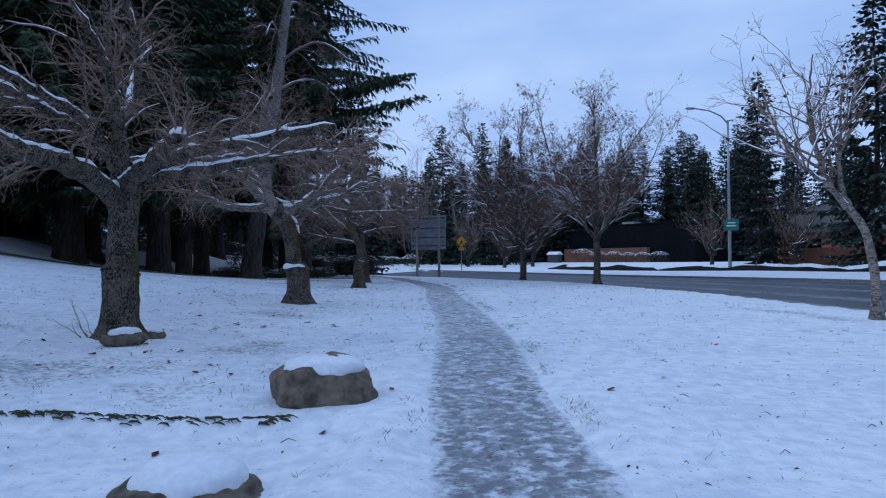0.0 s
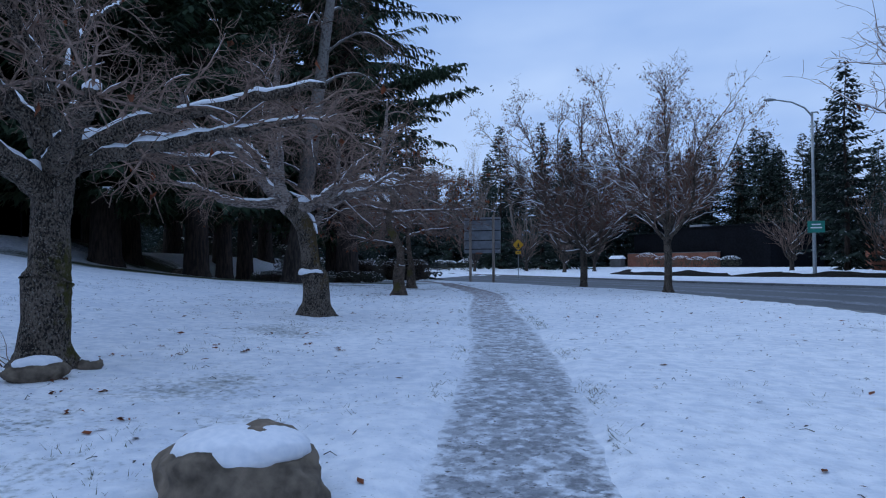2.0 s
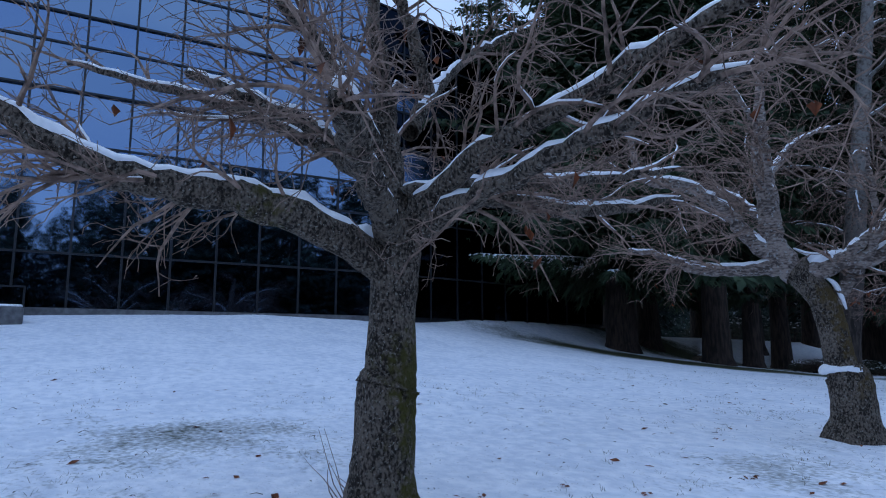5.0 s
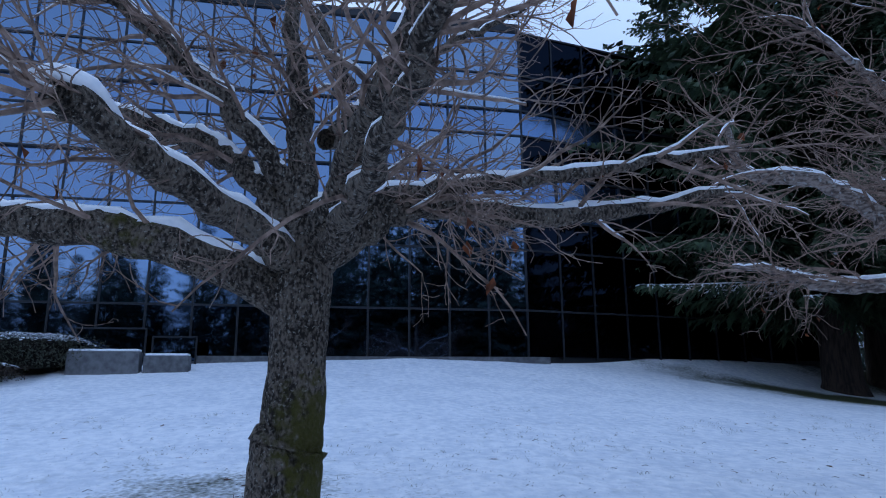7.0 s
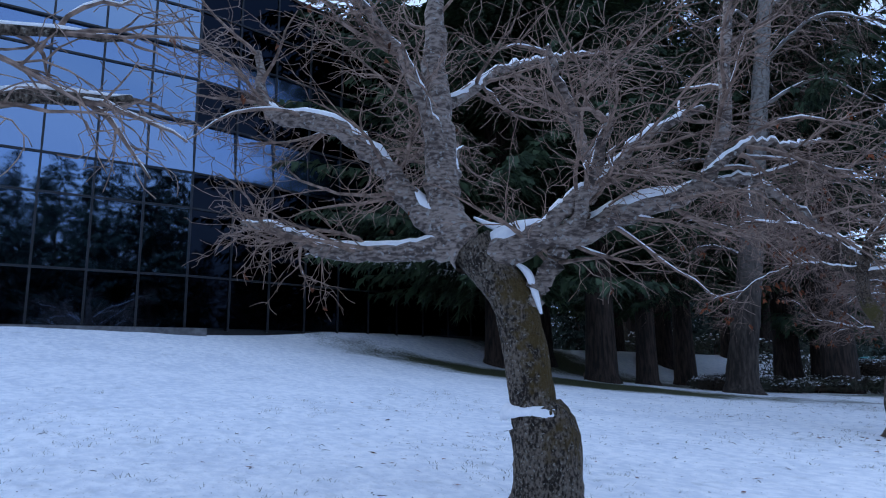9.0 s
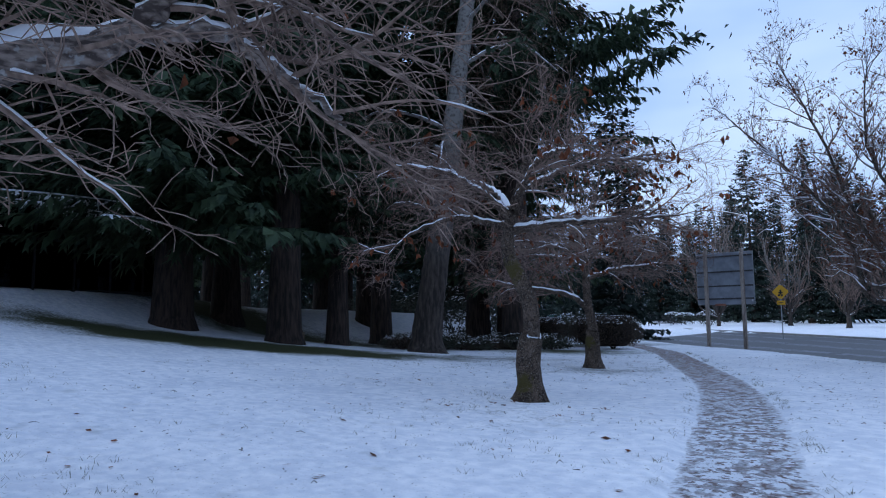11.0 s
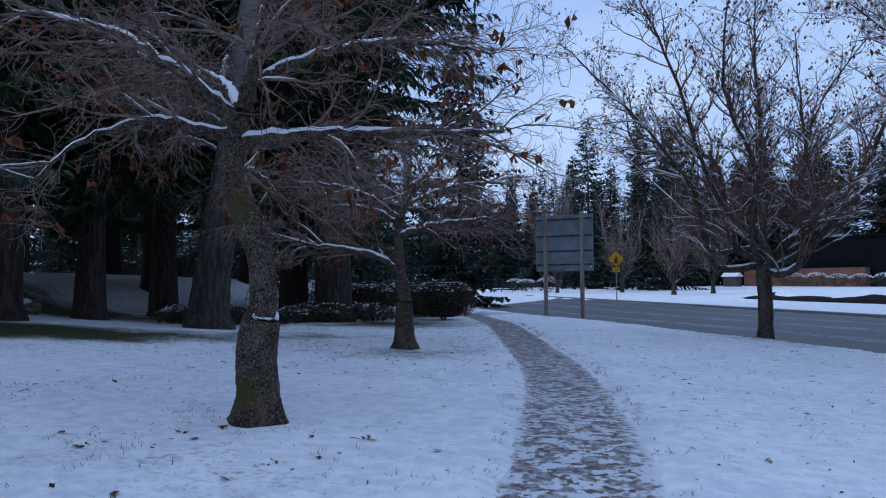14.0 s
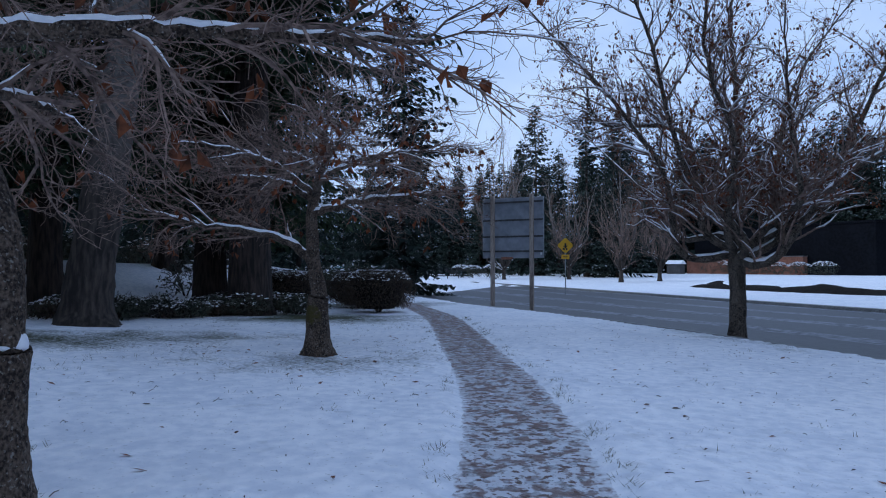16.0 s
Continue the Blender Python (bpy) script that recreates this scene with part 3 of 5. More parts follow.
def snow_on(s, pts, radii, rng, cover=0.8, thick=1.0):
    """Lies a broken cap of snow along the upper side of a limb."""
    run, rr = [], []
    for i, p in enumerate(pts):
        d = pts[min(i + 1, len(pts) - 1)] - pts[max(i - 1, 0)]
        flat = math.hypot(d.x, d.y) / max(d.length, 1e-6)
        gap = noise.noise((p.x * 2.3, p.y * 2.3, p.z * 2.3)) * 0.5 + 0.5
        if flat > 0.55 and gap < cover:
            h = radii[i] * 0.64 + min(0.012, radii[i] * 0.25)
            run.append(p + Vector((0, 0, radii[i] * 0.62 + 0.006)))
            rr.append(max(h * thick * (0.95 + 0.45 * noise.noise((p.x * 4, p.y * 4, p.z * 4))), 0.006))
        else:
            if len(run) > 2:
                rr[0] *= 0.3
                rr[-1] *= 0.3
                s.tube(run, rr, 5)
            run, rr = [], []
    if len(run) > 2:
        rr[0] *= 0.3
        rr[-1] *= 0.3
        s.tube(run, rr, 5)


def wander(rng, start, direction, length, steps, bend, droop):
    pts, d, p = [start.copy()], direction.normalized(), start.copy()
    for i in range(steps):
        d = (d + Vector((rng.gauss(0, bend), rng.gauss(0, bend), rng.gauss(0, bend) + droop)) * (1.0 / steps) * 2).normalized()
        p = p + d * (length / steps)
        pts.append(p)
    return pts


def sprout(rng, twigs, snow, leaves, pts, radii, level, spec):
    """Branches out of a limb, two or three levels down to twigs."""
    n = len(pts)
    total = sum((pts[i + 1] - pts[i]).length for i in range(n - 1))
    count = int(total * spec["dense"][level] * rng.uniform(0.8, 1.2)) + 1
    for _ in range(count):
        u = rng.uniform(spec["from"] if level == 0 else 0.12, 1.0)
        f = u * (n - 1)
        i = min(int(f), n - 2)
        p = pts[i].lerp(pts[i + 1], f - i)
        d = (pts[i + 1] - pts[i]).normalized()
        r = radii[min(i, n - 1)]
        sidew = Vector((rng.gauss(0, 1), rng.gauss(0, 1), rng.gauss(0, spec["lift"])))
        sidew = (sidew - d * sidew.dot(d))
        if sidew.length < 0.01:
            continue
        sidew.normalize()
        out = Vector((p.x, p.y, 0))
        out = out.normalized() if out.length > 0.2 else d
        way = d * spec["along"] + sidew * 1.0 + out * spec["out"] + Vector((0, 0, spec["up"]))
        length = spec["len"][level] * rng.uniform(0.55, 1.25) * (1.15 - 0.4 * u)
        r0 = min(r * 0.6, spec["rad"][level])
        steps = spec["steps"][level]
        q = wander(rng, p, way, length, steps, spec["bend"], spec["droop"])
        if q[-1].z < spec.get("floor", 1.55):
            continue
        rad = [max(r0 * (1 - 0.75 * k / steps), 0.0028) for k in range(steps + 1)]
        twigs.tube(q, rad, 4 if level == 0 else 3, cap=False)
        if level == 0 and rng.random() < spec["snow"]:
            snow_on(snow, q, rad, rng, 0.55, spec.get("snow_t", 0.9))
        elif level == 1 and rng.random() < spec.get("snow_fine", 0.0):
            snow_on(snow, q, [r * 1.3 for r in rad], rng, 0.7, 1.3)
        if rng.random() < spec["leaf"] and level >= 1:
            for _ in range(spec.get("leaf_n", 1)):
                c = q[-1 if rng.random() < 0.6 else len(q) // 2] + Vector((rng.gauss(0, 0.03), rng.gauss(0, 0.03), -0.03))
                a = Vector((rng.gauss(0, 1), rng.gauss(0, 1), rng.gauss(0, 0.6))).normalized() * spec["leaf_s"]
                b = Vector((rng.gauss(0, 0.5), rng.gauss(0, 0.5), -1)).normalized() * spec["leaf_s"] * rng.uniform(1.1, 2.0)
                fold = a.cross(b).normalized() * spec["leaf_s"] * 0.35
                leaves.quad(c, c + a * 0.55 + b * 0.5 + fold, c + b, c - a * 0.5 + b * 0.45 + fold)
        if level + 1 < len(spec["len"]):
            sprout(rng, twigs, snow, leaves, q, rad, level + 1, spec)


CHERRY = dict(dense=(6.2, 8.0, 6.0), len=(1.35, 0.62, 0.26), rad=(0.020, 0.0075, 0.0042), steps=(7, 5, 3), lift=0.45, along=0.75, out=0.45, up=0.10, bend=0.55, droop=-0.10, leaf=0.008, leaf_s=0.05, snow=0.22)
CHERRY["from"] = 0.22
SPARSE = dict(CHERRY, dense=(4.8, 6.4, 5.2), len=(1.0, 0.52, 0.23), rad=(0.019, 0.0085, 0.0048), leaf=0.012, leaf_s=0.07, snow=0.35)
TANGLED = dict(CHERRY, dense=(5.0, 6.8, 5.4), len=(1.15, 0.58, 0.25))


def bare_tree(name, at, trunk, limbs, spec, seed, bark, twig, label, group="", trunk_sides=20, snowy=0.85, knot=None, limb_bark=None, drifts=()):
    """trunk: (dx, dy, z, radius) rows from the ground up; limbs: lists of such rows."""
    rng = random.Random(seed)
    x, y = at
    z = ground_z(x, y)
    tree = thing(name, pose(x, y, z), label, "tree", group)
    s = Soup()
    pts = curve_points([r[:3] for r in trunk], 72)
    rad = [float(np.interp(i / (len(pts) - 1), np.linspace(0, 1, len(trunk)), [r[3] for r in trunk])) for i in range(len(pts))]
    s.tube(pts, rad, trunk_sides * 2)
    out = []
    for v in s.v:
        low = max(0.0, 1 - v.z / 0.35)
        ang = math.atan2(v.y, v.x)
        root = 0.30 * low * low * max(0.0, math.cos(ang * 4 + seed + 1.5 * noise.noise((math.cos(ang), math.sin(ang), seed)))) ** 2
        k = 1 + 0.10 * noise.noise((v.x * 5, v.y * 5, v.z * 3 + seed)) + 0.06 * abs(noise.noise((v.x * 15, v.y * 15, v.z * 7))) + 0.05 * noise.noise((v.x * 34, v.y * 34, v.z * 20)) + root + 0.05 * low
        ci = min(range(len(pts)), key=lambda i: abs(pts[i].z - v.z))
        c = pts[ci]
        out.append(Vector((c.x + (v.x - c.x) * k, c.y + (v.y - c.y) * k, v.z)))
    s.v = out
    part("trunk", s, bark, tree, smooth=True)
    twigs, snow, leaves = Soup(), Soup(), Soup()
    for row in limbs:
        s = Soup()
        lp = curve_points([r[:3] for r in row], 30)
        lp = [p + Vector((rng.gauss(0, 0.012), rng.gauss(0, 0.012), rng.gauss(0, 0.012))) for p in lp]
        lr = [float(np.interp(i / (len(lp) - 1), np.linspace(0, 1, len(row)), [r[3] for r in row])) * rng.uniform(0.92, 1.1) for i in range(len(lp))]
        s.tube(lp, lr, 12)
        part("limb", s, limb_bark or bark, tree, smooth=True)
        snow_on(snow, lp, lr, rng, snowy, 1.0)
        sprout(rng, twigs, snow, leaves, lp, lr, 0, spec)
    tagged(part("twig_tangle", twigs, twig, tree, "fine tangle of bare reddish twigs"), kind="stuff")
    if knot:
        kx, ky, kz, kr, kh = knot
        lap, base_i = 56, len(snow.v)
        for i in range(lap):
            w = 2 * math.pi * i / lap
            e = noise.noise((math.cos(w) * 1.1 + seed, math.sin(w) * 1.1, 2)) + 0.15 * noise.noise((math.cos(w) * 3, math.sin(w) * 3, seed))
            h = max(0.0, min(1.0, kh + 0.9 * e))
            for rr, zz in ((0.72, 0.05), (0.95, 0.06 * h), (1.10, 0.03 * h), (1.18, -0.02 * h), (1.16, -0.06 * h), (1.0, -0.07 * h)):
                r = kr * (rr if rr < 0.8 else 0.80 + (rr - 0.80) * h)
                snow.v.append(Vector((kx + r * math.cos(w), ky + r * math.sin(w), kz + zz + 0.012 * noise.noise((w * 5, rr * 9, seed)))))
        for i in range(lap):
            for q in range(5):
                a, b = base_i + i * 6 + q, base_i + (i + 1) % lap * 6 + q
                snow.f.append((a, b, b + 1, a + 1))
    for row in drifts:
        dp = curve_points([r[:3] for r in row], 14)
        snow.tube(dp, [float(np.interp(i / (len(dp) - 1), np.linspace(0, 1, len(row)), [r[3] for r in row])) for i in range(len(dp))], 8)
    if snow.v:
        tagged(part("snow", snow, M_CAP, tree, "snow lying along the limbs", smooth=True), kind="stuff")
    if leaves.v:
        tagged(part("withered_foliage", leaves, M_LEAF, tree, "a few withered brown leaves"), kind="stuff")
    return tree


# cherry with the mossy trunk
bare_tree("cherry_tree", (-3.56, 8.90),
          [(0, -0.06, -0.05, 0.31), (0, -0.05, 0.25, 0.235), (0, -0.03, 0.80, 0.220), (0, -0.02, 0.88, 0.245), (0, 0.0, 0.98, 0.195), (0, 0.02, 1.5, 0.178), (0, 0.03, 1.90, 0.20), (0, 0.04, 2.15, 0.165), (0, 0.05, 2.35, 0.10)],
          [[(0, 0, 1.75, 0.15), (0.05, -0.45, 1.98, 0.13), (0.08, -1.0, 2.16, 0.125), (0.06, -1.55, 2.22, 0.11), (0.03, -2.1, 2.30, 0.095), (-0.05, -2.7, 2.62, 0.07), (-0.2, -3.5, 2.9, 0.04)],
           [(0, 0.05, 2.0, 0.14), (0.1, 0.38, 2.22, 0.11), (0.12, 0.7, 2.42, 0.10), (0.15, 1.2, 2.40, 0.085), (0.1, 1.9, 2.42, 0.07), (0.05, 2.6, 2.55, 0.05), (0, 3.4, 2.75, 0.025)],
           [(0, 0.0, 2.05, 0.125), (-0.03, 0.0, 2.6, 0.10), (-0.08, -0.03, 3.2, 0.085), (-0.14, -0.1, 3.8, 0.06), (-0.15, -0.15, 4.6, 0.02)],
           [(0, -0.02, 2.0, 0.12), (0.35, -0.25, 2.14, 0.10), (0.8, -0.55, 2.27, 0.092), (1.2, -0.82, 2.38, 0.088), (1.44, -0.98, 2.46, 0.09), (1.52, -1.04, 2.46, 0.03)],
           [(0.05, 0.1, 2.1, 0.115), (0.6, 0.25, 2.45, 0.088), (1.3, 0.38, 2.62, 0.072), (2.1, 0.5, 2.76, 0.055), (2.8, 0.63, 2.88, 0.03)],
           [(0.05, 0.15, 2.05, 0.105), (0.7, 0.3, 2.24, 0.075), (1.5, 0.4, 2.36, 0.06), (2.3, 0.48, 2.46, 0.045), (2.9, 0.55, 2.5, 0.02)],
           [(0, -0.05, 2.15, 0.10), (-0.05, -0.3, 2.6, 0.08), (-0.3, -0.8, 3.0, 0.06), (-0.6, -1.5, 3.3, 0.03)],
           [(0.05, 0.05, 2.35, 0.10), (0.2, 0.7, 2.5, 0.06), (0.25, 1.5, 2.62, 0.05), (0.25, 2.4, 2.8, 0.035), (0.2, 3.3, 3.0, 0.015)],
           [(-0.05, 0, 2.3, 0.10), (-0.6, 0.3, 2.7, 0.07), (-1.3, 0.6, 3.1, 0.05), (-2.2, 0.9, 3.4, 0.02)],
           [(0.0, -0.05, 2.5, 0.09), (0.3, -0.5, 3.0, 0.06), (0.5, -1.1, 3.5, 0.045), (0.7, -2.0, 4.0, 0.02)],
           [(-0.05, -0.1, 2.45, 0.08), (-0.5, -0.6, 2.9, 0.06), (-1.1, -1.3, 3.3, 0.045), (-1.6, -2.3, 3.6, 0.02)],
           [(0.0, 0.15, 2.9, 0.07), (-0.3, 0.6, 3.5, 0.05), (-0.6, 1.2, 4.1, 0.035), (-0.8, 1.9, 4.6, 0.015)],
           [(0.03, 0.3, 3.3, 0.06), (0.3, -0.1, 3.9, 0.045), (0.5, -0.7, 4.4, 0.03), (0.6, -1.4, 4.8, 0.015)]],
          SPARSE, 11, M_BARK, M_TWIG, "old cherry tree with mossy lichened trunk and snowy bare limbs", "cherry trees along the path", drifts=([(1.20, -0.82, 2.46, 0.02), (1.36, -0.92, 2.535, 0.07), (1.50, -1.02, 2.53, 0.06), (1.58, -1.08, 2.50, 0.015)], [(0.02, -0.34, 2.06, 0.02), (0.05, -0.25, 2.04, 0.07), (0.08, -0.12, 2.02, 0.03)]))

# leaning cherry
bare_tree("cherry_tree", (-3.70, 15.40),
          [(0.0, 0.0, -0.05, 0.33), (0, 0, 0.25, 0.26), (0, 0, 0.62, 0.26), (-0.03, -0.04, 0.80, 0.25), (-0.06, -0.06, 0.9, 0.185), (-0.1, -0.1, 1.35, 0.175), (-0.16, -0.18, 1.75, 0.165), (-0.3, -0.34, 2.05, 0.17), (-0.36, -0.44, 2.22, 0.18)],
          [[(-0.36, -0.44, 2.1, 0.16), (-0.5, -0.58, 2.5, 0.145), (-0.52, -0.62, 3.0, 0.14), (-0.54, -0.66, 3.6, 0.12), (-0.52, -0.66, 4.3, 0.08), (-0.5, -0.6, 5.0, 0.03)],
           [(-0.3, -0.36, 2.05, 0.15), (0.05, -0.05, 2.24, 0.12), (0.22, 0.18, 2.25, 0.11), (0.5, 0.5, 2.42, 0.09), (0.85, 0.85, 2.56, 0.075), (1.0, 1.0, 2.9, 0.06), (1.05, 1.1, 3.6, 0.05), (1.1, 1.2, 4.5, 0.02)],
           [(-0.38, -0.46, 2.2, 0.12), (-0.75, -0.9, 2.15, 0.075), (-1.15, -1.35, 2.18, 0.065), (-1.4, -1.6, 2.35, 0.05), (-1.8, -1.9, 2.5, 0.02)],
           [(-0.40, -0.48, 2.2, 0.14), (-0.68, -0.78, 2.55, 0.10), (-0.9, -1.05, 3.0, 0.09), (-1.25, -1.4, 3.35, 0.08), (-1.6, -1.75, 3.5, 0.06), (-1.75, -1.85, 4.1, 0.03)],
           [(-0.10, -0.1, 1.65, 0.11), (0.06, 0.0, 1.95, 0.085), (0.2, 0.1, 2.2, 0.08), (0.5, 0.1, 2.6, 0.05), (0.9, -0.1, 3.0, 0.03)],
           [(0.05, -0.05, 2.25, 0.08), (0.3, 0.1, 2.5, 0.065), (0.5, 0.3, 2.7, 0.055), (0.6, 0.7, 3.1, 0.04), (0.7, 1.3, 3.4, 0.02)],
           [(0.22, 0.18, 2.28, 0.06), (0.4, 0.2, 2.6, 0.05), (0.5, 0.0, 3.0, 0.04), (0.7, -0.5, 3.5, 0.02)],
           [(0.9, 0.9, 2.6, 0.05), (1.1, 1.2, 2.65, 0.04), (1.2, 1.5, 2.5, 0.03), (1.25, 1.9, 2.35, 0.012)],
           [(0.85, 0.85, 2.58, 0.04), (1.2, 1.1, 2.9, 0.03), (1.35, 1.4, 2.9, 0.02), (1.4, 1.8, 3.0, 0.01)],
           [(-0.5, -0.6, 2.6, 0.07), (-1.1, -0.1, 3.1, 0.05), (-1.7, 0.3, 3.5, 0.035), (-2.3, 0.7, 3.8, 0.015)],
           [(-0.52, -0.62, 3.0, 0.06), (-0.1, -1.2, 3.5, 0.045), (0.2, -1.9, 3.8, 0.03), (0.4, -2.6, 4.0, 0.012)],
           [(-0.54, -0.66, 3.3, 0.06), (-0.6, 0.0, 3.9, 0.04), (-0.7, 0.8, 4.3, 0.025), (-0.7, 1.7, 4.6, 0.01)]],
          TANGLED, 23, M_BARK, M_TWIG, "leaning cherry tree with banded bark, moss and snow in the fork", "cherry trees along the path", knot=(-0.05, -0.05, 0.87, 0.245, 0.75), limb_bark=M_BARK_RED, drifts=([(-0.10, -0.20, 2.05, 0.01), (-0.02, -0.12, 1.95, 0.035), (0.04, -0.10, 1.78, 0.03), (0.07, -0.07, 1.62, 0.01)], [(-0.36, -0.40, 2.44, 0.01), (-0.2, -0.26, 2.34, 0.035), (0.02, -0.06, 2.34, 0.04), (0.22, 0.16, 2.36, 0.03), (0.45, 0.43, 2.49, 0.012)], [(-0.60, -0.64, 2.58, 0.01), (-0.56, -0.56, 2.49, 0.035), (-0.5, -0.5, 2.37, 0.03), (-0.47, -0.47, 2.31, 0.01)]))

SLIM = dict(CHERRY, leaf=0.035, leaf_s=0.085, leaf_n=2, dense=(7.2, 8.6, 6.4), len=(1.25, 0.55, 0.24))
bare_tree("cherry_tree", (-4.84, 24.03),
          [(-0.05, 0, -0.05, 0.26), (-0.03, 0.0, 0.25, 0.192), (-0.05, 0.0, 0.55, 0.190), (0.0, 0, 0.95, 0.178), (0.02, 0, 1.05, 0.128), (0.0, 0, 1.5, 0.126), (-0.19, 0.03, 1.9, 0.122), (-0.42, 0.08, 2.35, 0.109), (-0.40, 0.1, 2.75, 0.101), (-0.34, 0.1, 3.0, 0.084)],
          [[(-0.34, 0.1, 2.95, 0.10), (-0.19, 0.1, 3.4, 0.08), (-0.04, 0.1, 3.9, 0.05), (0.06, 0.1, 4.5, 0.02)],
           [(-0.39, 0.1, 2.7, 0.08), (0.06, 0.2, 2.75, 0.06), (0.56, 0.5, 2.8, 0.05), (1.16, 0.9, 2.85, 0.035), (1.96, 1.5, 2.9, 0.015)],
           [(-0.40, 0.1, 2.75, 0.07), (-0.84, 0.0, 2.9, 0.05), (-1.34, -0.2, 2.95, 0.04), (-2.14, -0.4, 2.7, 0.02), (-2.54, -0.5, 2.3, 0.01)],
           [(-0.34, 0.1, 2.9, 0.07), (-0.64, -0.4, 3.3, 0.05), (-1.04, -0.9, 3.6, 0.035), (-1.64, -1.4, 3.7, 0.015)],
           [(-0.34, 0.1, 3.0, 0.06), (-0.94, 0.5, 3.5, 0.045), (-1.64, 0.8, 3.8, 0.03), (-2.34, 1.0, 3.9, 0.01)],
           [(-0.24, 0.1, 3.2, 0.06), (0.26, -0.4, 3.5, 0.04), (0.76, -0.9, 3.6, 0.03), (1.36, -1.4, 3.5, 0.012)],
           [(-0.24, 0.1, 3.3, 0.06), (0.36, 0.6, 3.7, 0.04), (1.06, 1.2, 3.9, 0.025), (1.76, 1.9, 3.9, 0.01)],
           [(-0.42, 0.08, 2.3, 0.05), (-0.64, 0.5, 2.5, 0.04), (-0.94, 1.1, 2.6, 0.025), (-1.24, 1.9, 2.5, 0.01)]],
          SLIM, 37, M_BARK_BROWN, M_TWIG_GREY, "crooked slim cherry tree with brown pruned trunk base", "cherry trees along the path", knot=(0.01, 0, 1.0, 0.145, 0.4))
bare_tree("cherry_tree", (-6.7, 31.05),
          [(0, 0, -0.05, 0.260), (0.0, 0.0, 0.3, 0.193), (0.0, 0.0, 0.9, 0.168), (0.02, 0, 1.0, 0.126), (-0.08, 0, 1.5, 0.109), (-0.12, 0.03, 1.9, 0.101), (-0.15, 0.05, 2.3, 0.092), (-0.1, 0.1, 2.7, 0.076)],
          [[(-0.1, 0.1, 2.65, 0.09), (0.0, 0.1, 3.2, 0.06), (0.1, 0.1, 3.8, 0.03), (0.1, 0.2, 4.3, 0.012)],
           [(-0.08, 0, 1.45, 0.09), (-0.35, -0.2, 1.8, 0.06), (-0.9, -0.5, 2.0, 0.05), (-1.6, -0.9, 2.1, 0.04), (-2.4, -1.3, 2.35, 0.02)],
           [(-0.12, 0.03, 2.3, 0.07), (0.4, 0.3, 2.5, 0.05), (1.0, 0.6, 2.6, 0.04), (1.9, 1.0, 2.7, 0.015)],
           [(-0.1, 0.1, 2.5, 0.07), (-0.6, 0.2, 2.8, 0.05), (-1.3, 0.4, 3.0, 0.035), (-2.1, 0.6, 3.1, 0.012)],
           [(-0.1, 0.1, 2.6, 0.06), (0.3, -0.5, 2.9, 0.045), (0.8, -1.1, 3.1, 0.03), (1.3, -1.8, 3.1, 0.012)],
           [(-0.1, 0.1, 2.6, 0.06), (-0.4, -0.6, 3.0, 0.045), (-0.8, -1.3, 3.2, 0.03), (-1.2, -2.1, 3.2, 0.012)],
           [(-0.05, 0.1, 2.9, 0.05), (0.5, 0.7, 3.3, 0.035), (1.2, 1.4, 3.5, 0.02), (1.8, 2.0, 3.5, 0.01)],
           [(-0.05, 0.1, 3.0, 0.05), (-0.7, 0.7, 3.4, 0.035), (-1.4, 1.2, 3.6, 0.02)]],
          SLIM, 41, M_BARK_BROWN, M_TWIG_GREY, "small cherry tree with low snowy side limb beside the hedge", "cherry trees along the path")


# ---- street trees ----
def vase_limbs(rng, z0, height, spread, count, r):
    out = []
    for i in range(count):
        w = 2 * math.pi * (i + rng.uniform(-0.25, 0.25)) / count
        s, h = spread * rng.uniform(0.6, 1.1), height * rng.uniform(0.7, 1.05)
        zs = z0 + rng.uniform(-0.15, 0.25)
        row = []
        for k, (a, b) in enumerate(((0.0, 0.0), (0.18, 0.12), (0.45, 0.34), (0.72, 0.64), (1.0, 1.0))):
            j = 0.085 * spread if 0 < k < 4 else 0.0
            row.append((math.cos(w + 0.3 * k * rng.uniform(-0.4, 0.4)) * s * a + rng.gauss(0, j), math.sin(w) * s * a + rng.gauss(0, j), zs + (h - (zs - 0)) * b * 0.92 + rng.gauss(0, j), max(r * (1 - 0.92 * a), 0.008)))
        out.append(row)
    out.append([(0, 0, z0, r * 1.1), (0.05, 0.03, z0 + (height - z0) * 0.4, r * 0.7), (-0.05, 0.05, z0 + (height - z0) * 0.8, r * 0.35), (0, 0, height, 0.01)])
    return out


STREET = dict(CHERRY, dense=(5.0, 5.4, 4.6), len=(1.6, 0.7, 0.3), along=0.9, out=0.3, up=0.55, droop=0.05, bend=0.65, leaf=0.20, leaf_s=0.06, snow=1.0, snow_t=1.5, snow_fine=0.4, floor=3.0, rad=(0.030, 0.011, 0.0055))
STREET["from"] = 0.15
for at, h, sp, tr, seed, leaf, n in (((0.4, 38.1), 9.2, 5.2, 0.19, 5, 0.34, 11), ((4.0, 30.4), 8.3, 3.2, 0.15, 6, 0.24, 9)):
    rg = random.Random(seed)
    bare_tree("street_tree", at, [(0, 0, -0.1, tr * 1.35), (0, 0, 0.4, tr), (0.02, 0, 1.2, tr * 0.9), (0.0, 0.02, 1.8, tr * 0.95), (0, 0.02, 2.2, tr * 0.8)],
              vase_limbs(rg, 1.95, h, sp, n, tr * 0.52), dict(STREET, leaf=leaf, leaf_n=2, leaf_s=0.052), seed, M_BARK, M_TWIG_GREY, "young street tree with snowy limbs and withered brown leaves", "street trees along the road", trunk_sides=14)
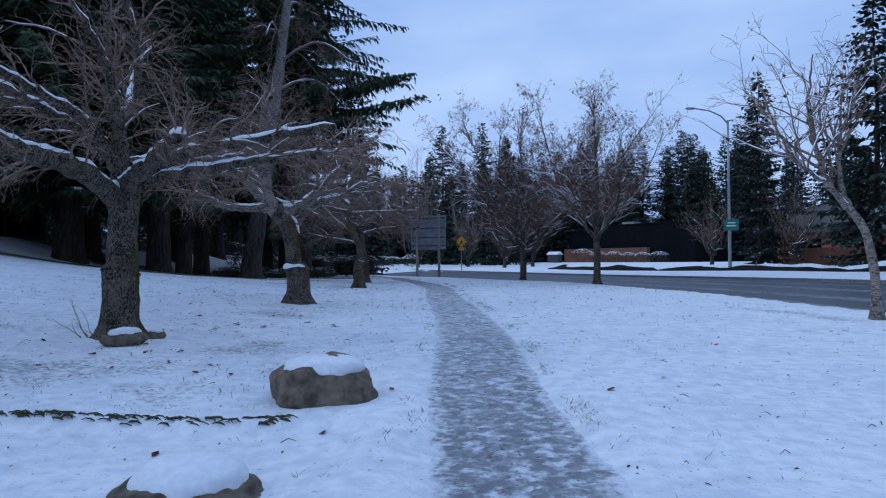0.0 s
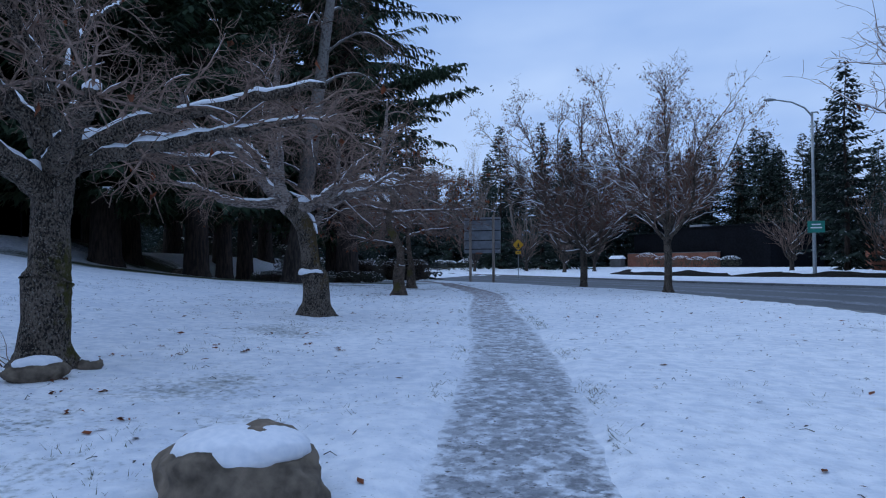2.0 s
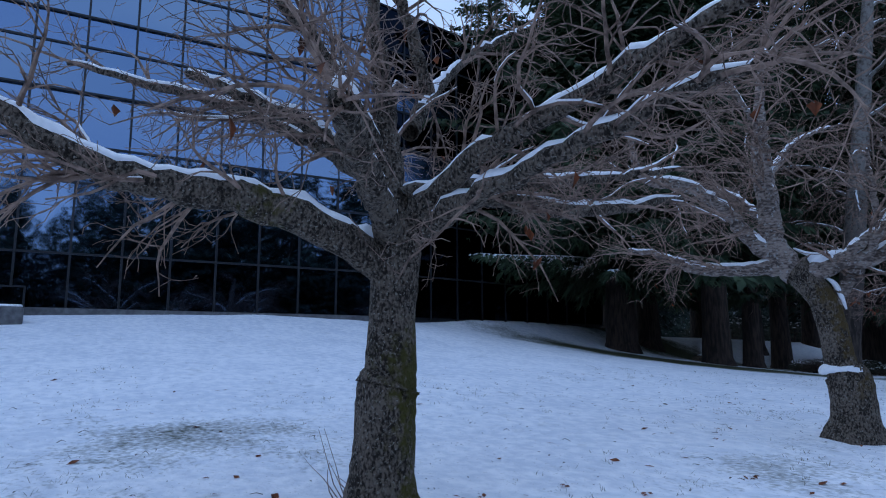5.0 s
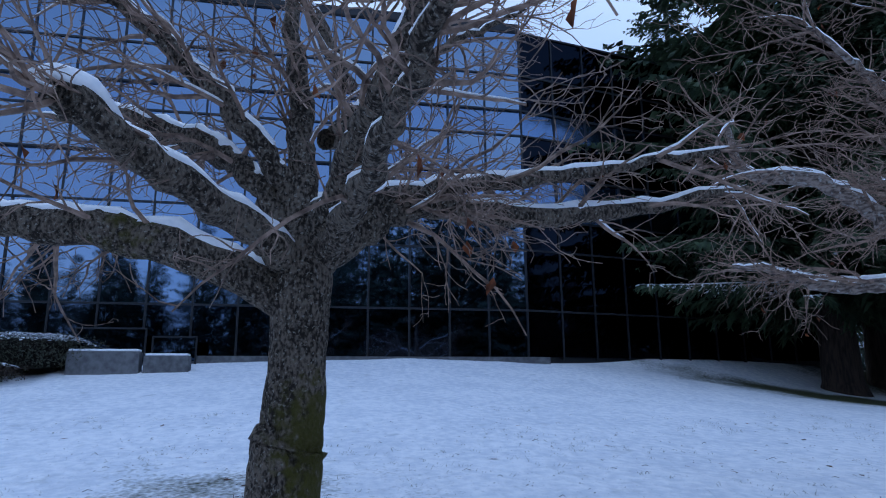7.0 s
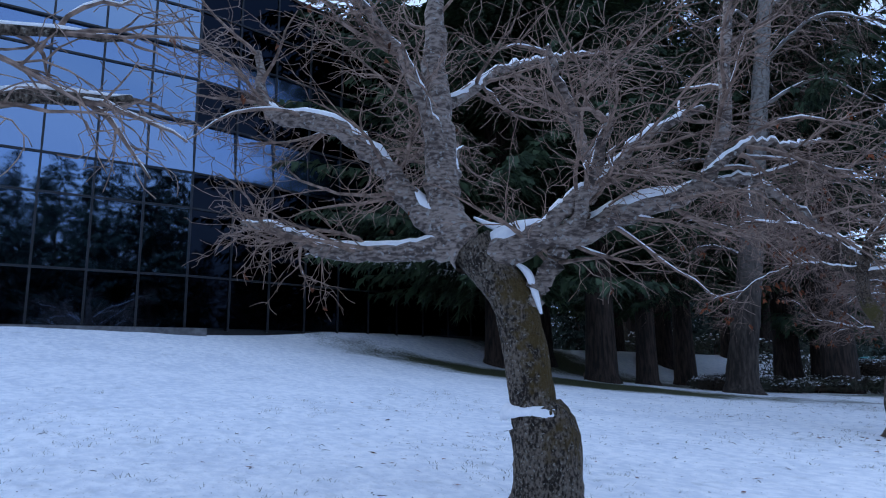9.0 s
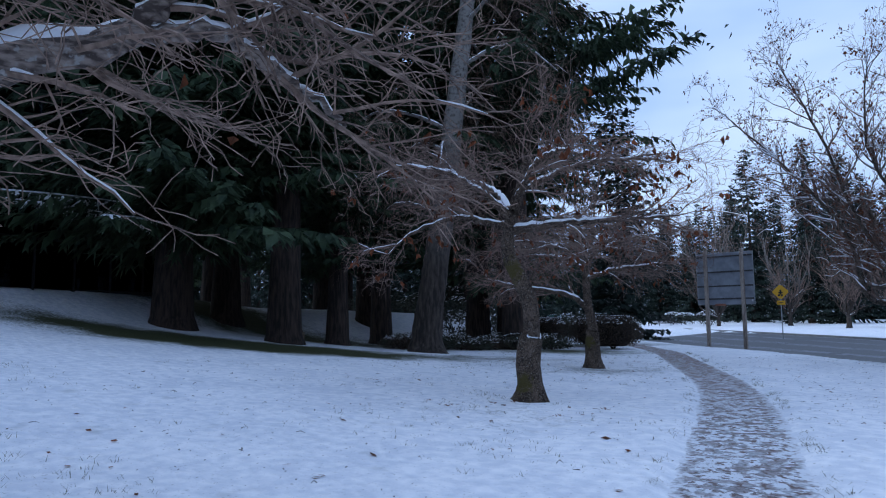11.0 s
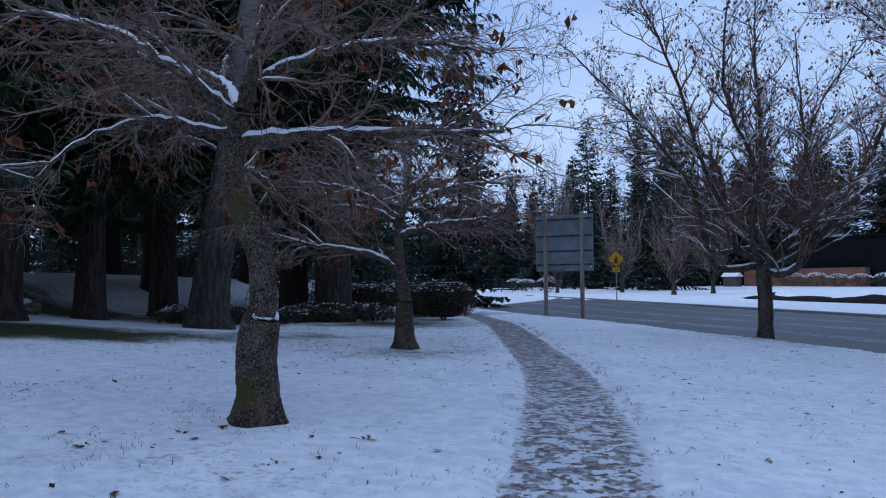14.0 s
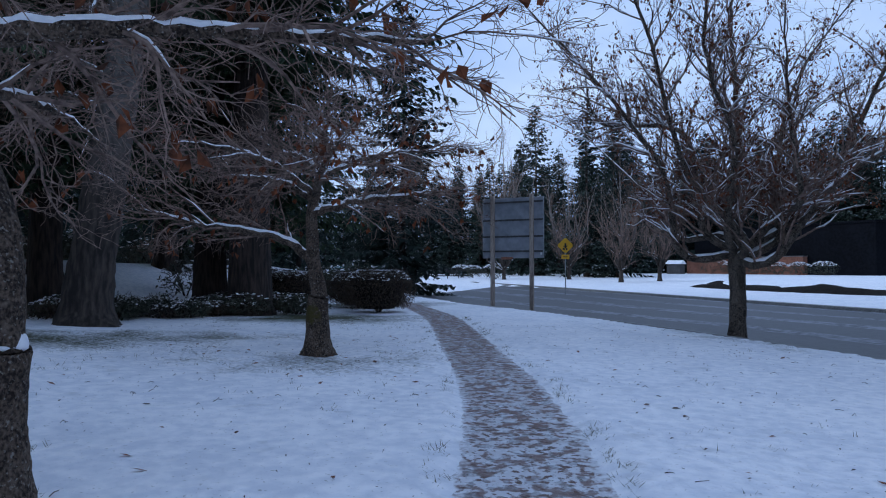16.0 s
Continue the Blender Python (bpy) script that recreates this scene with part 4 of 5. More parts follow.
bare_tree("street_tree", (7.9, 13.8), [(0.0, 0, -0.1, 0.12), (0, 0, 0.4, 0.085), (-0.05, 0, 1.0, 0.075), (-0.18, 0, 1.6, 0.07), (-0.42, 0, 2.0, 0.06)],
          [[(-0.40, 0, 1.95, 0.06), (-0.75, 0.05, 2.5, 0.05), (-0.95, 0.1, 3.2, 0.04), (-1.05, 0.1, 4.0, 0.025), (-0.95, 0.1, 4.9, 0.008)],
           [(-0.42, 0, 2.0, 0.05), (-0.5, 0.2, 2.7, 0.04), (-0.4, 0.4, 3.5, 0.028), (-0.3, 0.5, 4.6, 0.008)],
           [(-0.7, 0.05, 2.4, 0.04), (-1.3, 0.0, 2.9, 0.03), (-1.7, -0.1, 3.6, 0.02), (-2.0, -0.2, 4.4, 0.008)],
           [(-0.85, 0.1, 2.9, 0.03), (-0.7, -0.5, 3.4, 0.02), (-0.6, -0.9, 4.2, 0.008)]],
          dict(STREET, leaf=0.03, dense=(3.2, 3.6, 2.5)), 9, M_BARK_RED, M_TWIG_GREY, "thin leaning young street tree, almost leafless", "street trees along the road", trunk_sides=12)


# ---- conifers ----
def bough(rng, s, p, way, length, droop, spray, width, dens, fine=True):
    """A drooping bough with feathery side sprays on both sides."""
    n = max(4, int(length * 1.4)) if fine else 3
    pts = wander(rng, p, way, length, n, 0.10, droop)
    s.tube(pts, [max(0.035 * (1 - k / n) * length / 4, 0.006) for k in range(n + 1)], 3, cap=False)
    m = int(length * dens)
    for k in range(m):
        u = (k + rng.random()) / m
        if u < 0.12:
            continue
        f = u * n
        i = min(int(f), n - 1)
        q = pts[i].lerp(pts[i + 1], f - i)
        d = (pts[i + 1] - pts[i]).normalized()
        lat = d.cross(Vector((0, 0, 1)))
        lat = lat.normalized() if lat.length > 0.01 else Vector((1, 0, 0))
        sg = 1 if k % 2 else -1
        ln = spray * (0.35 + 0.9 * (1 - u)) * rng.uniform(0.6, 1.25)
        w = width * rng.uniform(0.7, 1.3)
        way2 = (lat * sg * rng.uniform(0.5, 1.0) + d * rng.uniform(0.5, 1.0) + Vector((0, 0, rng.uniform(-0.75, 0.05)))).normalized()
        tip = q + way2 * ln + Vector((0, 0, -0.22 * ln))
        mid = q + way2 * ln * 0.5
        o = way2.cross(Vector((rng.gauss(0, 0.5), rng.gauss(0, 0.5), 1))).normalized() * w
        s.quad(q, mid - o, tip, mid + o)
        for e in (0.35, 0.7) if fine else ():
            b0 = q.lerp(tip, e)
            for sg2 in (1, -1):
                t2 = b0 + (way2 * 0.7 + o.normalized() * sg2 * 0.8 + Vector((0, 0, -0.35))).normalized() * ln * 0.38
                s.tri(b0 - way2 * w * 0.5, b0 + way2 * w * 0.5, t2)
    return pts


def fir_meshes(seed, height, radius, low, trunk_r, step, per, spray, width, dens, droop=-0.10, up=0.05, fine=True):
    rng = random.Random(seed)
    t, c = Soup(), Soup()
    k = 12
    pts = [Vector((0.15 * math.sin(i * 0.8 + seed) * (i / k), 0.12 * math.cos(i * 0.6) * (i / k), -0.3 + (height + 0.3) * i / k)) for i in range(k + 1)]
    rad = [trunk_r * (1.0 - 0.96 * i / k) for i in range(k + 1)]
    t.tube([pts[0], pts[0].lerp(pts[1], 0.25)] + pts[1:], [trunk_r * 1.5, trunk_r * 1.08] + rad[1:], 14)
    t.v = [Vector((v.x * (1 + 0.07 * noise.noise((v.x * 4, v.y * 4, v.z))), v.y * (1 + 0.07 * noise.noise((v.x * 4 + 9, v.y * 4, v.z))), v.z)) for v in t.v]
    z = low
    while z < height * 0.99:
        e = (z - low) / (height - low)
        r = radius * min(1.0, (1 - e) ** 0.75 + 0.02) * (0.75 + 0.25 * min(e * 6, 1))
        for i in range(per):
            w = rng.uniform(0, 2 * math.pi)
            ln = r * rng.uniform(0.55, 1.15)
            bough(rng, c, Vector((0, 0, z + rng.uniform(-0.2, 0.2))), Vector((math.cos(w), math.sin(w), up + 0.4 * e)), max(ln, 0.35), droop * (1 - 0.6 * e), spray * (0.5 + 0.5 * (1 - e)), width, dens, fine)
        z += step * (0.7 + 0.6 * rng.random()) * (1.0 - 0.45 * e)
    return t, c


def fir_kind(name, bark, needle, label, group, **kw):
    t, c = fir_meshes(**kw)
    root = thing(name, pose(0, 0, 0), label, "conifer", group)
    part("trunk", t, bark, root, smooth=True)
    part("crown", c, needle, root)
    return root


BIG = dict(height=30, radius=6.2, low=3.6, trunk_r=0.55, step=0.6, per=6, spray=0.9, width=0.095, dens=7.0)
big = [fir_kind("fir_tree", M_FIRBARK, M_NEEDLE, "tall dark fir with drooping green boughs over bare trunk", "firs by the building", seed=51 + i, **dict(BIG, low=lo, radius=ra)) for i, (lo, ra) in enumerate(((2.6, 6.8), (4.2, 6.0), (5.2, 5.5)))]
placed = []


def plant(kinds, i, x, y, scale, turn):
    src = kinds[i]
    m = pose(x, y, ground_z(x, y) - 0.05, 0, 0, turn) @ Matrix.Diagonal((scale, scale, scale, 1))
    if i not in [p[1] for p in placed if p[0] is kinds]:
        src.matrix_world = m
        ob = src
    else:
        ob = copy_thing(src, pose(x, y, ground_z(x, y) - 0.05, 0, 0, turn))
        ob.scale = (scale, scale, scale)
    placed.append((kinds, i))
    return ob


for i, x, y, sc, tn in ((1, -20.8, 30.3, 0.95, 100), (2, -16.1, 29.0, 0.95, 200), (1, -16.6, 31.9, 0.72, 310), (2, -17.8, 35.7, 0.8, 50), (0, -16.7, 41.5, 1.05, 260), (1, -15.3, 42.0, 1.0, 150),
                        (2, -21.3, 38.7, 0.9, 10), (1, -27.5, 34.5, 0.95, 80), (0, -26.5, 41, 1.0, 190), (2, -22.5, 46, 0.95, 120), (1, -31.5, 48, 1.0, 30), (0, -36, 38, 0.95, 330), (2, -30, 56, 0.9, 75), (1, -41, 47, 1.0, 140), (2, -24.5, 53, 0.85, 15), (1, -34.5, 31, 1.0, 45)):
    plant(big, i, x, y, sc, tn)

t, c = fir_meshes(58, 33, 9.4, 3.0, 0.62, 0.42, 8, 1.25, 0.13, 8.5)
rg, snowy_spray = random.Random(59), Soup()
for zz, ww, ll in ((3.7, 282, 8.6), (3.3, 268, 7.2), (4.4, 296, 7.6), (3.2, 310, 6.0), (4.2, 330, 6.5), (4.9, 272, 8.0)):
    d = Vector((math.cos(radians(ww)), math.sin(radians(ww)), 0.02))
    keep = rg.getstate()
    bough(rg, c, Vector((0, 0, zz)), d, ll, -0.03, 1.1, 0.07, 10.0)
    if zz < 4:
        rg.setstate(keep)
        bough(rg, snowy_spray, Vector((0, 0, zz + 0.04)), d, ll, -0.03, 0.5, 0.05, 7.0)
first = thing("fir_tree", pose(-19.4, 27.2, ground_z(-19.4, 27.2) - 0.05), "tall dark fir with long low boughs dusted with snow", "conifer", "firs by the building")
part("trunk", t, M_FIRBARK, first, smooth=True)
part("crown", c, M_NEEDLE, first)
tagged(part("snow", snowy_spray, M_CAP, first, "dusting of snow on low boughs"), kind="stuff")

# great fir whose low boughs reach over the lawn
t, c = fir_meshes(60, 32, 7.4, 7.6, 0.62, 0.62, 6, 1.1, 0.085, 7.5, -0.16, 0.0)
rg = random.Random(61)
for zz, ww, ll in ((9.0, -22, 9.2), (10.2, -27, 8.8), (8.6, -45, 6.8), (9.4, -60, 7.0), (10.6, -14, 7.0)):
    arm = bough(rg, c, Vector((0, 0, zz + 0.4)), Vector((math.cos(radians(ww)), math.sin(radians(ww)), 0.05)), ll, -0.05, 1.3, 0.075, 15.0)
    for k in range(150):
        f = (0.25 + 0.75 * rg.random()) * (len(arm) - 1)
        i = min(int(f), len(arm) - 2)
        q = arm[i].lerp(arm[i + 1], f - i) + Vector((rg.gauss(0, 0.35), rg.gauss(0, 0.35), 0))
        ln, w = rg.uniform(0.35, 1.1) * (1.2 - f / len(arm)), rg.uniform(0, 6.28)
        o = Vector((math.cos(w), math.sin(w), 0)) * rg.uniform(0.04, 0.10)
        c.quad(q + o * 0.4, q - o * 0.4 + Vector((0, 0, -ln * 0.4)) - o, q + Vector((rg.gauss(0, 0.1), rg.gauss(0, 0.1), -ln)), q + o + Vector((0, 0, -ln * 0.45)))
great = thing("great_fir_tree", pose(-12.8, 38.2, ground_z(-12.8, 38.2) - 0.1), "great dark fir whose low boughs hang towards the road", "conifer")
part("trunk", t, M_FIRBARK, great, smooth=True)
part("crown", c, M_NEEDLE, great)

FAR = dict(height=20, radius=5.4, low=0.6, trunk_r=0.26, step=0.52, per=6, spray=1.0, width=0.17, dens=4.6, droop=-0.03, up=-0.08, fine=False)
far = [fir_kind("far_conifer", M_FIRBARK, M_NEEDLE_FAR, "dark pointed conifer dusted with snow beyond the road", "conifers beyond the road", seed=71 + i, **dict(FAR, radius=r, height=h)) for i, (h, r) in enumerate(((20, 5.2), (20, 6.0), (19, 4.6), (21, 5.6)))]
rg = random.Random(77)
spots = [(21.5, 68, 0.95), (27, 57, 1.15), (-9.6, 109, 1.25), (-17.5, 116, 1.2), (-5.5, 106, 1.05), (-16.2, 59.5, 0.95)]
# tall conifers across the road that the mirror glass shows
spots += [(34, 4, 0.75), (33.5, 10.5, 1.05), (36, 14.5, 1.25), (34, 18, 1.2), (37.5, 20.5, 1.3), (34.5, 23.5, 1.3), (37, 26.5, 1.35), (34, 29.5, 1.35), (37.5, 33, 1.4), (34.5, 36.5, 1.4), (39, 40, 1.4), (36.5, -3, 0.7), (41, 17.5, 1.3), (41, 24, 1.4), (41.5, 30, 1.4)]
BELT = smooth_line([(-125, 105), (-100, 128), (-76, 143), (-50, 142), (-34, 134), (-18, 128), (-6, 138), (4, 152), (20, 150), (36, 132), (47, 104), (54, 72), (56, 45), (54, 20), (52, -10), (50, -45), (20, -58), (-20, -60)], 6)
for off, step, lo, hi in ((0, 4.4, 0.75, 1.05), (6, 4.4, 0.85, 1.2), (13, 6.5, 0.9, 1.25)):
    line, left = side(BELT, -off), 0.0
    for a, b in zip(line, line[1:]):
        left += (b - a).length
        while left > step:
            left -= step * rg.uniform(0.8, 1.25)
            p = a.lerp(b, rg.random())
            spots.append((p.x + rg.uniform(-1.6, 1.6), p.y + rg.uniform(-1.6, 1.6), rg.uniform(lo, hi) * (1.12 if p.x > 40 and p.y < 62 else 1.25 if p.y > 130 and p.x > -10 else 1.0)))
# woods behind the firs
for j in range(8):
    for i in range(7):
        x, y = -28 - i * 7.0 + rg.uniform(-2.4, 2.4), 45 + j * 8.5 + rg.uniform(-2.4, 2.4)
        if x < float(np.interp(y, *NX)) - 6 and not (x > -36 and y < 50) and (i + j) % 2:
            spots.append((x, y, rg.uniform(0.8, 1.25)))
for k, (x, y, sc) in enumerate(spots):
    plant(far, k % 4, x, y, sc, rg.uniform(0, 360))


# ---- pale broadleaf tree among the firs ----
PALE = dict(CHERRY, dense=(2.6, 3.4, 2.6), len=(2.4, 1.1, 0.5), rad=(0.035, 0.014, 0.007), droop=-0.45, up=0.1, out=0.25, leaf=0.0, snow=0.1)
rg = random.Random(81)
limbs = []
for k in range(16):
    z0, w = 4.5 + k * 0.75, rg.uniform(0, 6.28)
    ln = rg.uniform(2.5, 4.2)
    c, s_ = math.cos(w), math.sin(w)
    cx, cy = 0.13 * z0, 0.03 * z0
    limbs.append([(cx, cy, z0, 0.075), (cx + c * ln * 0.3, cy + s_ * ln * 0.3, z0 + 0.6, 0.055), (cx + c * ln * 0.65, cy + s_ * ln * 0.65, z0 + 0.7, 0.04), (cx + c * ln, cy + s_ * ln, z0 - 0.3, 0.015)])
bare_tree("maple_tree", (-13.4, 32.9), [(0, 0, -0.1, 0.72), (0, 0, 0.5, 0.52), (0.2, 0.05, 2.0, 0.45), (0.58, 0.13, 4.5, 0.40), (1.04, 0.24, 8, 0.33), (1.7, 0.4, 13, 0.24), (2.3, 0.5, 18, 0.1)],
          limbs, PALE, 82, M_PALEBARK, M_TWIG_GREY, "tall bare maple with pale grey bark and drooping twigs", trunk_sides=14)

# upright bare trees beyond the road
UPRIGHT = dict(CHERRY, dense=(1.5, 1.2), len=(2.6, 1.2), rad=(0.035, 0.016), steps=(5, 3), along=1.3, out=0.1, up=0.9, droop=0.05, leaf=0.0, snow=0.0)
for (x, y), h, sp, n, seed in (((-17.6, 95), 17, 4.5, 16, 91), ((-4.3, 86), 11.5, 3.0, 14, 92), ((-0.8, 89), 10.5, 2.6, 13, 93), ((-10.5, 97), 12.0, 3.4, 13, 94), ((24, 66), 7.5, 3.0, 12, 95), ((18, 72), 7.0, 2.6, 11, 96), ((30, 58), 7.0, 3.0, 11, 97)):
    rg = random.Random(seed)
    bare_tree("bare_tree", (x, y), [(0, 0, -0.1, 0.26), (0, 0, 0.4, 0.2), (0, 0, 0.9, 0.19), (0, 0, 1.3, 0.15)], vase_limbs(rg, 1.0, h, sp, n, 0.085), UPRIGHT, seed, M_PALEBARK, M_TWIG_GREY,
              "pale bare many-stemmed tree beyond the road", "bare trees beyond the road", trunk_sides=8)


# ---- leaf masses: hedges and shrubs ----
def leaf_mass(s, rng, cx, cy, cz, rx, ry, rz, count, size, flat=0.0):
    for _ in range(count):
        w, u = rng.uniform(0, 2 * math.pi), rng.uniform(-0.75, 1)
        k = rng.uniform(0.78, 1.08) * (1 + 0.16 * noise.noise((math.cos(w) * 2 + cx, math.sin(w) * 2 + cy, u * 2)))
        r = math.sqrt(max(0, 1 - u * u)) ** (0.6 if flat else 1.0)
        p = Vector((cx + rx * r * math.cos(w) * k, cy + ry * r * math.sin(w) * k, cz + rz * (min(u, 0.8) if flat else u) * k))
        a = Vector((rng.gauss(0, 1), rng.gauss(0, 1), rng.gauss(0, 1))).normalized() * size * rng.uniform(0.6, 1.3)
        b = Vector((rng.gauss(0, 1), rng.gauss(0, 1), rng.gauss(0, 1))).normalized() * size * rng.uniform(0.6, 1.3)
        s.quad(p, p + a * 0.6 + b * 0.3, p + a + b, p + b * 0.6 + a * 0.2)


def shrub(name, x, y, rx, ry, h, material, label, category, group, seed, count, size, snow=0.3, flat=0.0, heart=False):
    rng = random.Random(seed)
    z = ground_z(x, y)
    root = thing(name, pose(x, y, z, 0, 0, rng.uniform(0, 90)), label, category, group)
    s, c = Soup(), Soup()
    leaf_mass(s, rng, 0, 0, h * 0.5, rx, ry, h * 0.55, count, size, flat)
    leaf_mass(s, rng, 0, 0, h * 0.45, rx * 0.7, ry * 0.7, h * 0.42, count // 3, size * 1.6, flat)
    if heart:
        # added near-black blob: shade between the leaves put into its colour
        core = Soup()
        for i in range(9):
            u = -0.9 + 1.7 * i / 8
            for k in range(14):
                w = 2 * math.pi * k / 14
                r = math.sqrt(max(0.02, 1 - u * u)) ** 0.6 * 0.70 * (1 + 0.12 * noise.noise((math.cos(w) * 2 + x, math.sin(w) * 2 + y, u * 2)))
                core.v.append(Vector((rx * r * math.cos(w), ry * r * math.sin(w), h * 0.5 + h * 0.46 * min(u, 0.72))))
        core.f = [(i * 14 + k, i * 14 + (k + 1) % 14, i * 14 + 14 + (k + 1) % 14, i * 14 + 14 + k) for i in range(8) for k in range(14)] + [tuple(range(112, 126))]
        part("core", core, M_MULCH_AND_SHADE, root, "near-black filler painted as the shade inside the bush", smooth=True)
    tagged(part("foliage", s, material, root), kind="stuff")
    for k in range(5):
        w = rng.uniform(0, 6.28)
        st = Soup()
        st.tube([Vector((0, 0, -0.1)), Vector((math.cos(w) * rx * 0.25, math.sin(w) * ry * 0.25, h * 0.35)), Vector((math.cos(w) * rx * 0.6, math.sin(w) * ry * 0.6, h * 0.75))], [0.03, 0.022, 0.01], 5)
        part("stem", st, M_FIRBARK, root)
    if snow:
        for _ in range(int(count * snow)):
            w, r = rng.uniform(0, 6.28), math.sqrt(rng.random()) * 0.92
            p = Vector((rx * r * math.cos(w), ry * r * math.sin(w), h * 0.5 + h * 0.55 * (min(math.sqrt(1 - r * r), 0.8) if flat else math.sqrt(1 - r * r)) + 0.02))
            a = Vector((rng.gauss(0, 1), rng.gauss(0, 1), rng.gauss(0, 0.2))).normalized() * size * rng.uniform(0.5, 1.2)
            b = Vector((-a.y, a.x, rng.gauss(0, 0.2) * size))
            c.quad(p - a, p - b * 0.7, p + a, p + b * 0.8)
        tagged(part("snow", c, M_CAP, root, "dusting of snow on top"), kind="stuff")
    return root


for x, y, rx, ry, h, seed in ((-9.9, 41.0, 1.15, 1.1, 1.42, 101), (-13.2, 41.2, 1.15, 0.9, 1.3, 102), (-11.6, 43.2, 1.3, 1.0, 1.35, 103)):
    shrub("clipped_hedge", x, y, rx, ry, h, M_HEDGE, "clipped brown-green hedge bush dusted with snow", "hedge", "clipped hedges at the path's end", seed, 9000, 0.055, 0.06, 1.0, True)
rg = random.Random(110)
for k in range(30):
    u = k / 29
    x, y = -15.6 + 3.6 * u + rg.uniform(-0.7, 0.7), 33.8 + 5.4 * u + rg.uniform(-0.9, 0.9)
    shrub("undergrowth_shrub", x, y, rg.uniform(0.5, 0.9), rg.uniform(0.45, 0.8), rg.uniform(0.30, 0.62), M_SHRUB if k % 3 else M_HEDGE, "low dark evergreen shrub flecked with snow under the firs", "shrub", "shrubs under the firs", 111 + k, 620, 0.065, 0.07)
for k in range(26):
    x, y = rg.uniform(-30, -15.5), rg.uniform(43, 54)
    shrub("undergrowth_shrub", x, y, rg.uniform(0.8, 1.5), rg.uniform(0.8, 1.4), rg.uniform(0.9, 1.9), M_SHRUB, "dark evergreen shrub in the shade of the firs", "shrub", "shrubs under the firs", 151 + k, 420, 0.13, 0.05)
for k, (x, y, r) in enumerate(((7.2, 128.5, 2.2), (10.0, 127.0, 1.7), (12.6, 124.0, 1.7), (14.8, 121.0, 1.5), (17.0, 118.5, 1.5), (19.4, 116.0, 1.6), (-19, 97, 1.6), (-22.5, 99.5, 1.3), (-25, 103, 1.4))):
    shrub("round_shrub", x, y, r, r, r * 1.1, M_SHRUB, "rounded evergreen shrub capped with snow", "shrub", "round shrubs beyond the road", 181 + k, 420, 0.16, 0.5)
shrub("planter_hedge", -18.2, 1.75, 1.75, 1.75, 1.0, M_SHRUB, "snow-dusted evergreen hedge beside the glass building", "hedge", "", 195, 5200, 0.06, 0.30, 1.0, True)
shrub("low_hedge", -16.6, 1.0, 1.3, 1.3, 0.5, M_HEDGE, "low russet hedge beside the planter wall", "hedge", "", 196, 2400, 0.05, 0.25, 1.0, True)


# ---- boulders ----
def boulder(name, at, size, turn, seed, label, cap=True, cap_h=0.035, lobed=0.25):
    rng = random.Random(seed)
    bm = bmesh.new()
    bmesh.ops.create_icosphere(bm, subdivisions=5, radius=1.0)
    for v in bm.verts:
        d = v.co.normalized()
        k = 1 + lobed * noise.noise(d * 1.3 + Vector((seed, 0, 0))) + 0.07 * noise.noise(d * 4.5 + Vector((0, seed, 0))) + 0.02 * noise.noise(d * 14)
        c = Vector((abs(d.x) ** 0.95 * math.copysign(1, d.x), abs(d.y) ** 0.95 * math.copysign(1, d.y), abs(d.z) ** 0.85 * math.copysign(1, d.z)))
        v.co = Vector((c.x * size[0], c.y * size[1], c.z * size[2])) * 0.5 * k
        if v.co.z < 0:
            v.co.x *= 1 + 0.8 * v.co.z / size[2]
            v.co.y *= 1 + 0.5 * v.co.z / size[2]
    me = bpy.data.meshes.new("stone")
    bm.to_mesh(me)
    bm.free()
    me.materials.append(M_ROCK)
    me.polygons.foreach_set("use_smooth", [True] * len(me.polygons))
    root = thing(name, pose(*at, 0, 0, turn), label, "rock")
    part("stone", me, None, root)
    if cap:
        dome = bmesh.new()
        bmesh.ops.create_icosphere(dome, subdivisions=4, radius=1.0)
        for v in dome.verts:
            d = v.co.normalized()
            k = 1 + 0.10 * noise.noise(d * 1.6 + Vector((seed, 3, 0))) + 0.05 * noise.noise(d * 5 + Vector((0, seed, 0)))
            v.co = Vector((d.x * size[0] * 0.36, d.y * size[1] * 0.37, abs(d.z) ** 0.8 * math.copysign(1, d.z) * (size[2] * 0.13 + cap_h))) * k + Vector((0, 0, size[2] * 0.36))
        mc = bpy.data.meshes.new("snow_cap")
        dome.to_mesh(mc)
        dome.free()
        mc.materials.append(M_CAP)
        mc.polygons.foreach_set("use_smooth", [True] * len(mc.polygons))
        part("snow_cap", mc, None, root, "thick cap of fresh snow")
    return root


boulder("boulder", (0.15, 6.55, -0.15), (0.98, 0.70, 0.74), 20, 3, "brown granite boulder capped with snow on the lawn", True, 0.02, 0.28)
boulder("snowy_boulder", (0.05, 4.5, -0.40), (0.95, 0.75, 0.46), 205, 8, "half-buried boulder under a thick blanket of snow", True, 0.10, 0.15)
boulder("flat_stone", (-3.14, 8.36, ground_z(-3.14, 8.36) + 0.06), (0.58, 0.27, 0.24), 55, 12, "long flat stone with snow on top beside the cherry tree", True, 0.05, 0.12)
boulder("flat_stone", (-3.12, 8.98, ground_z(-3.12, 8.98) + 0.03), (0.26, 0.20, 0.17), 20, 15, "small dark stone at the cherry tree's roots", True, 0.02, 0.2)
boulder("mossy_rock", (-18.0, 30.8, ground_z(-18, 30.8) + 0.05), (1.3, 0.9, 0.6), 10, 18, "dark rock lying under the firs", True, 0.04, 0.25)

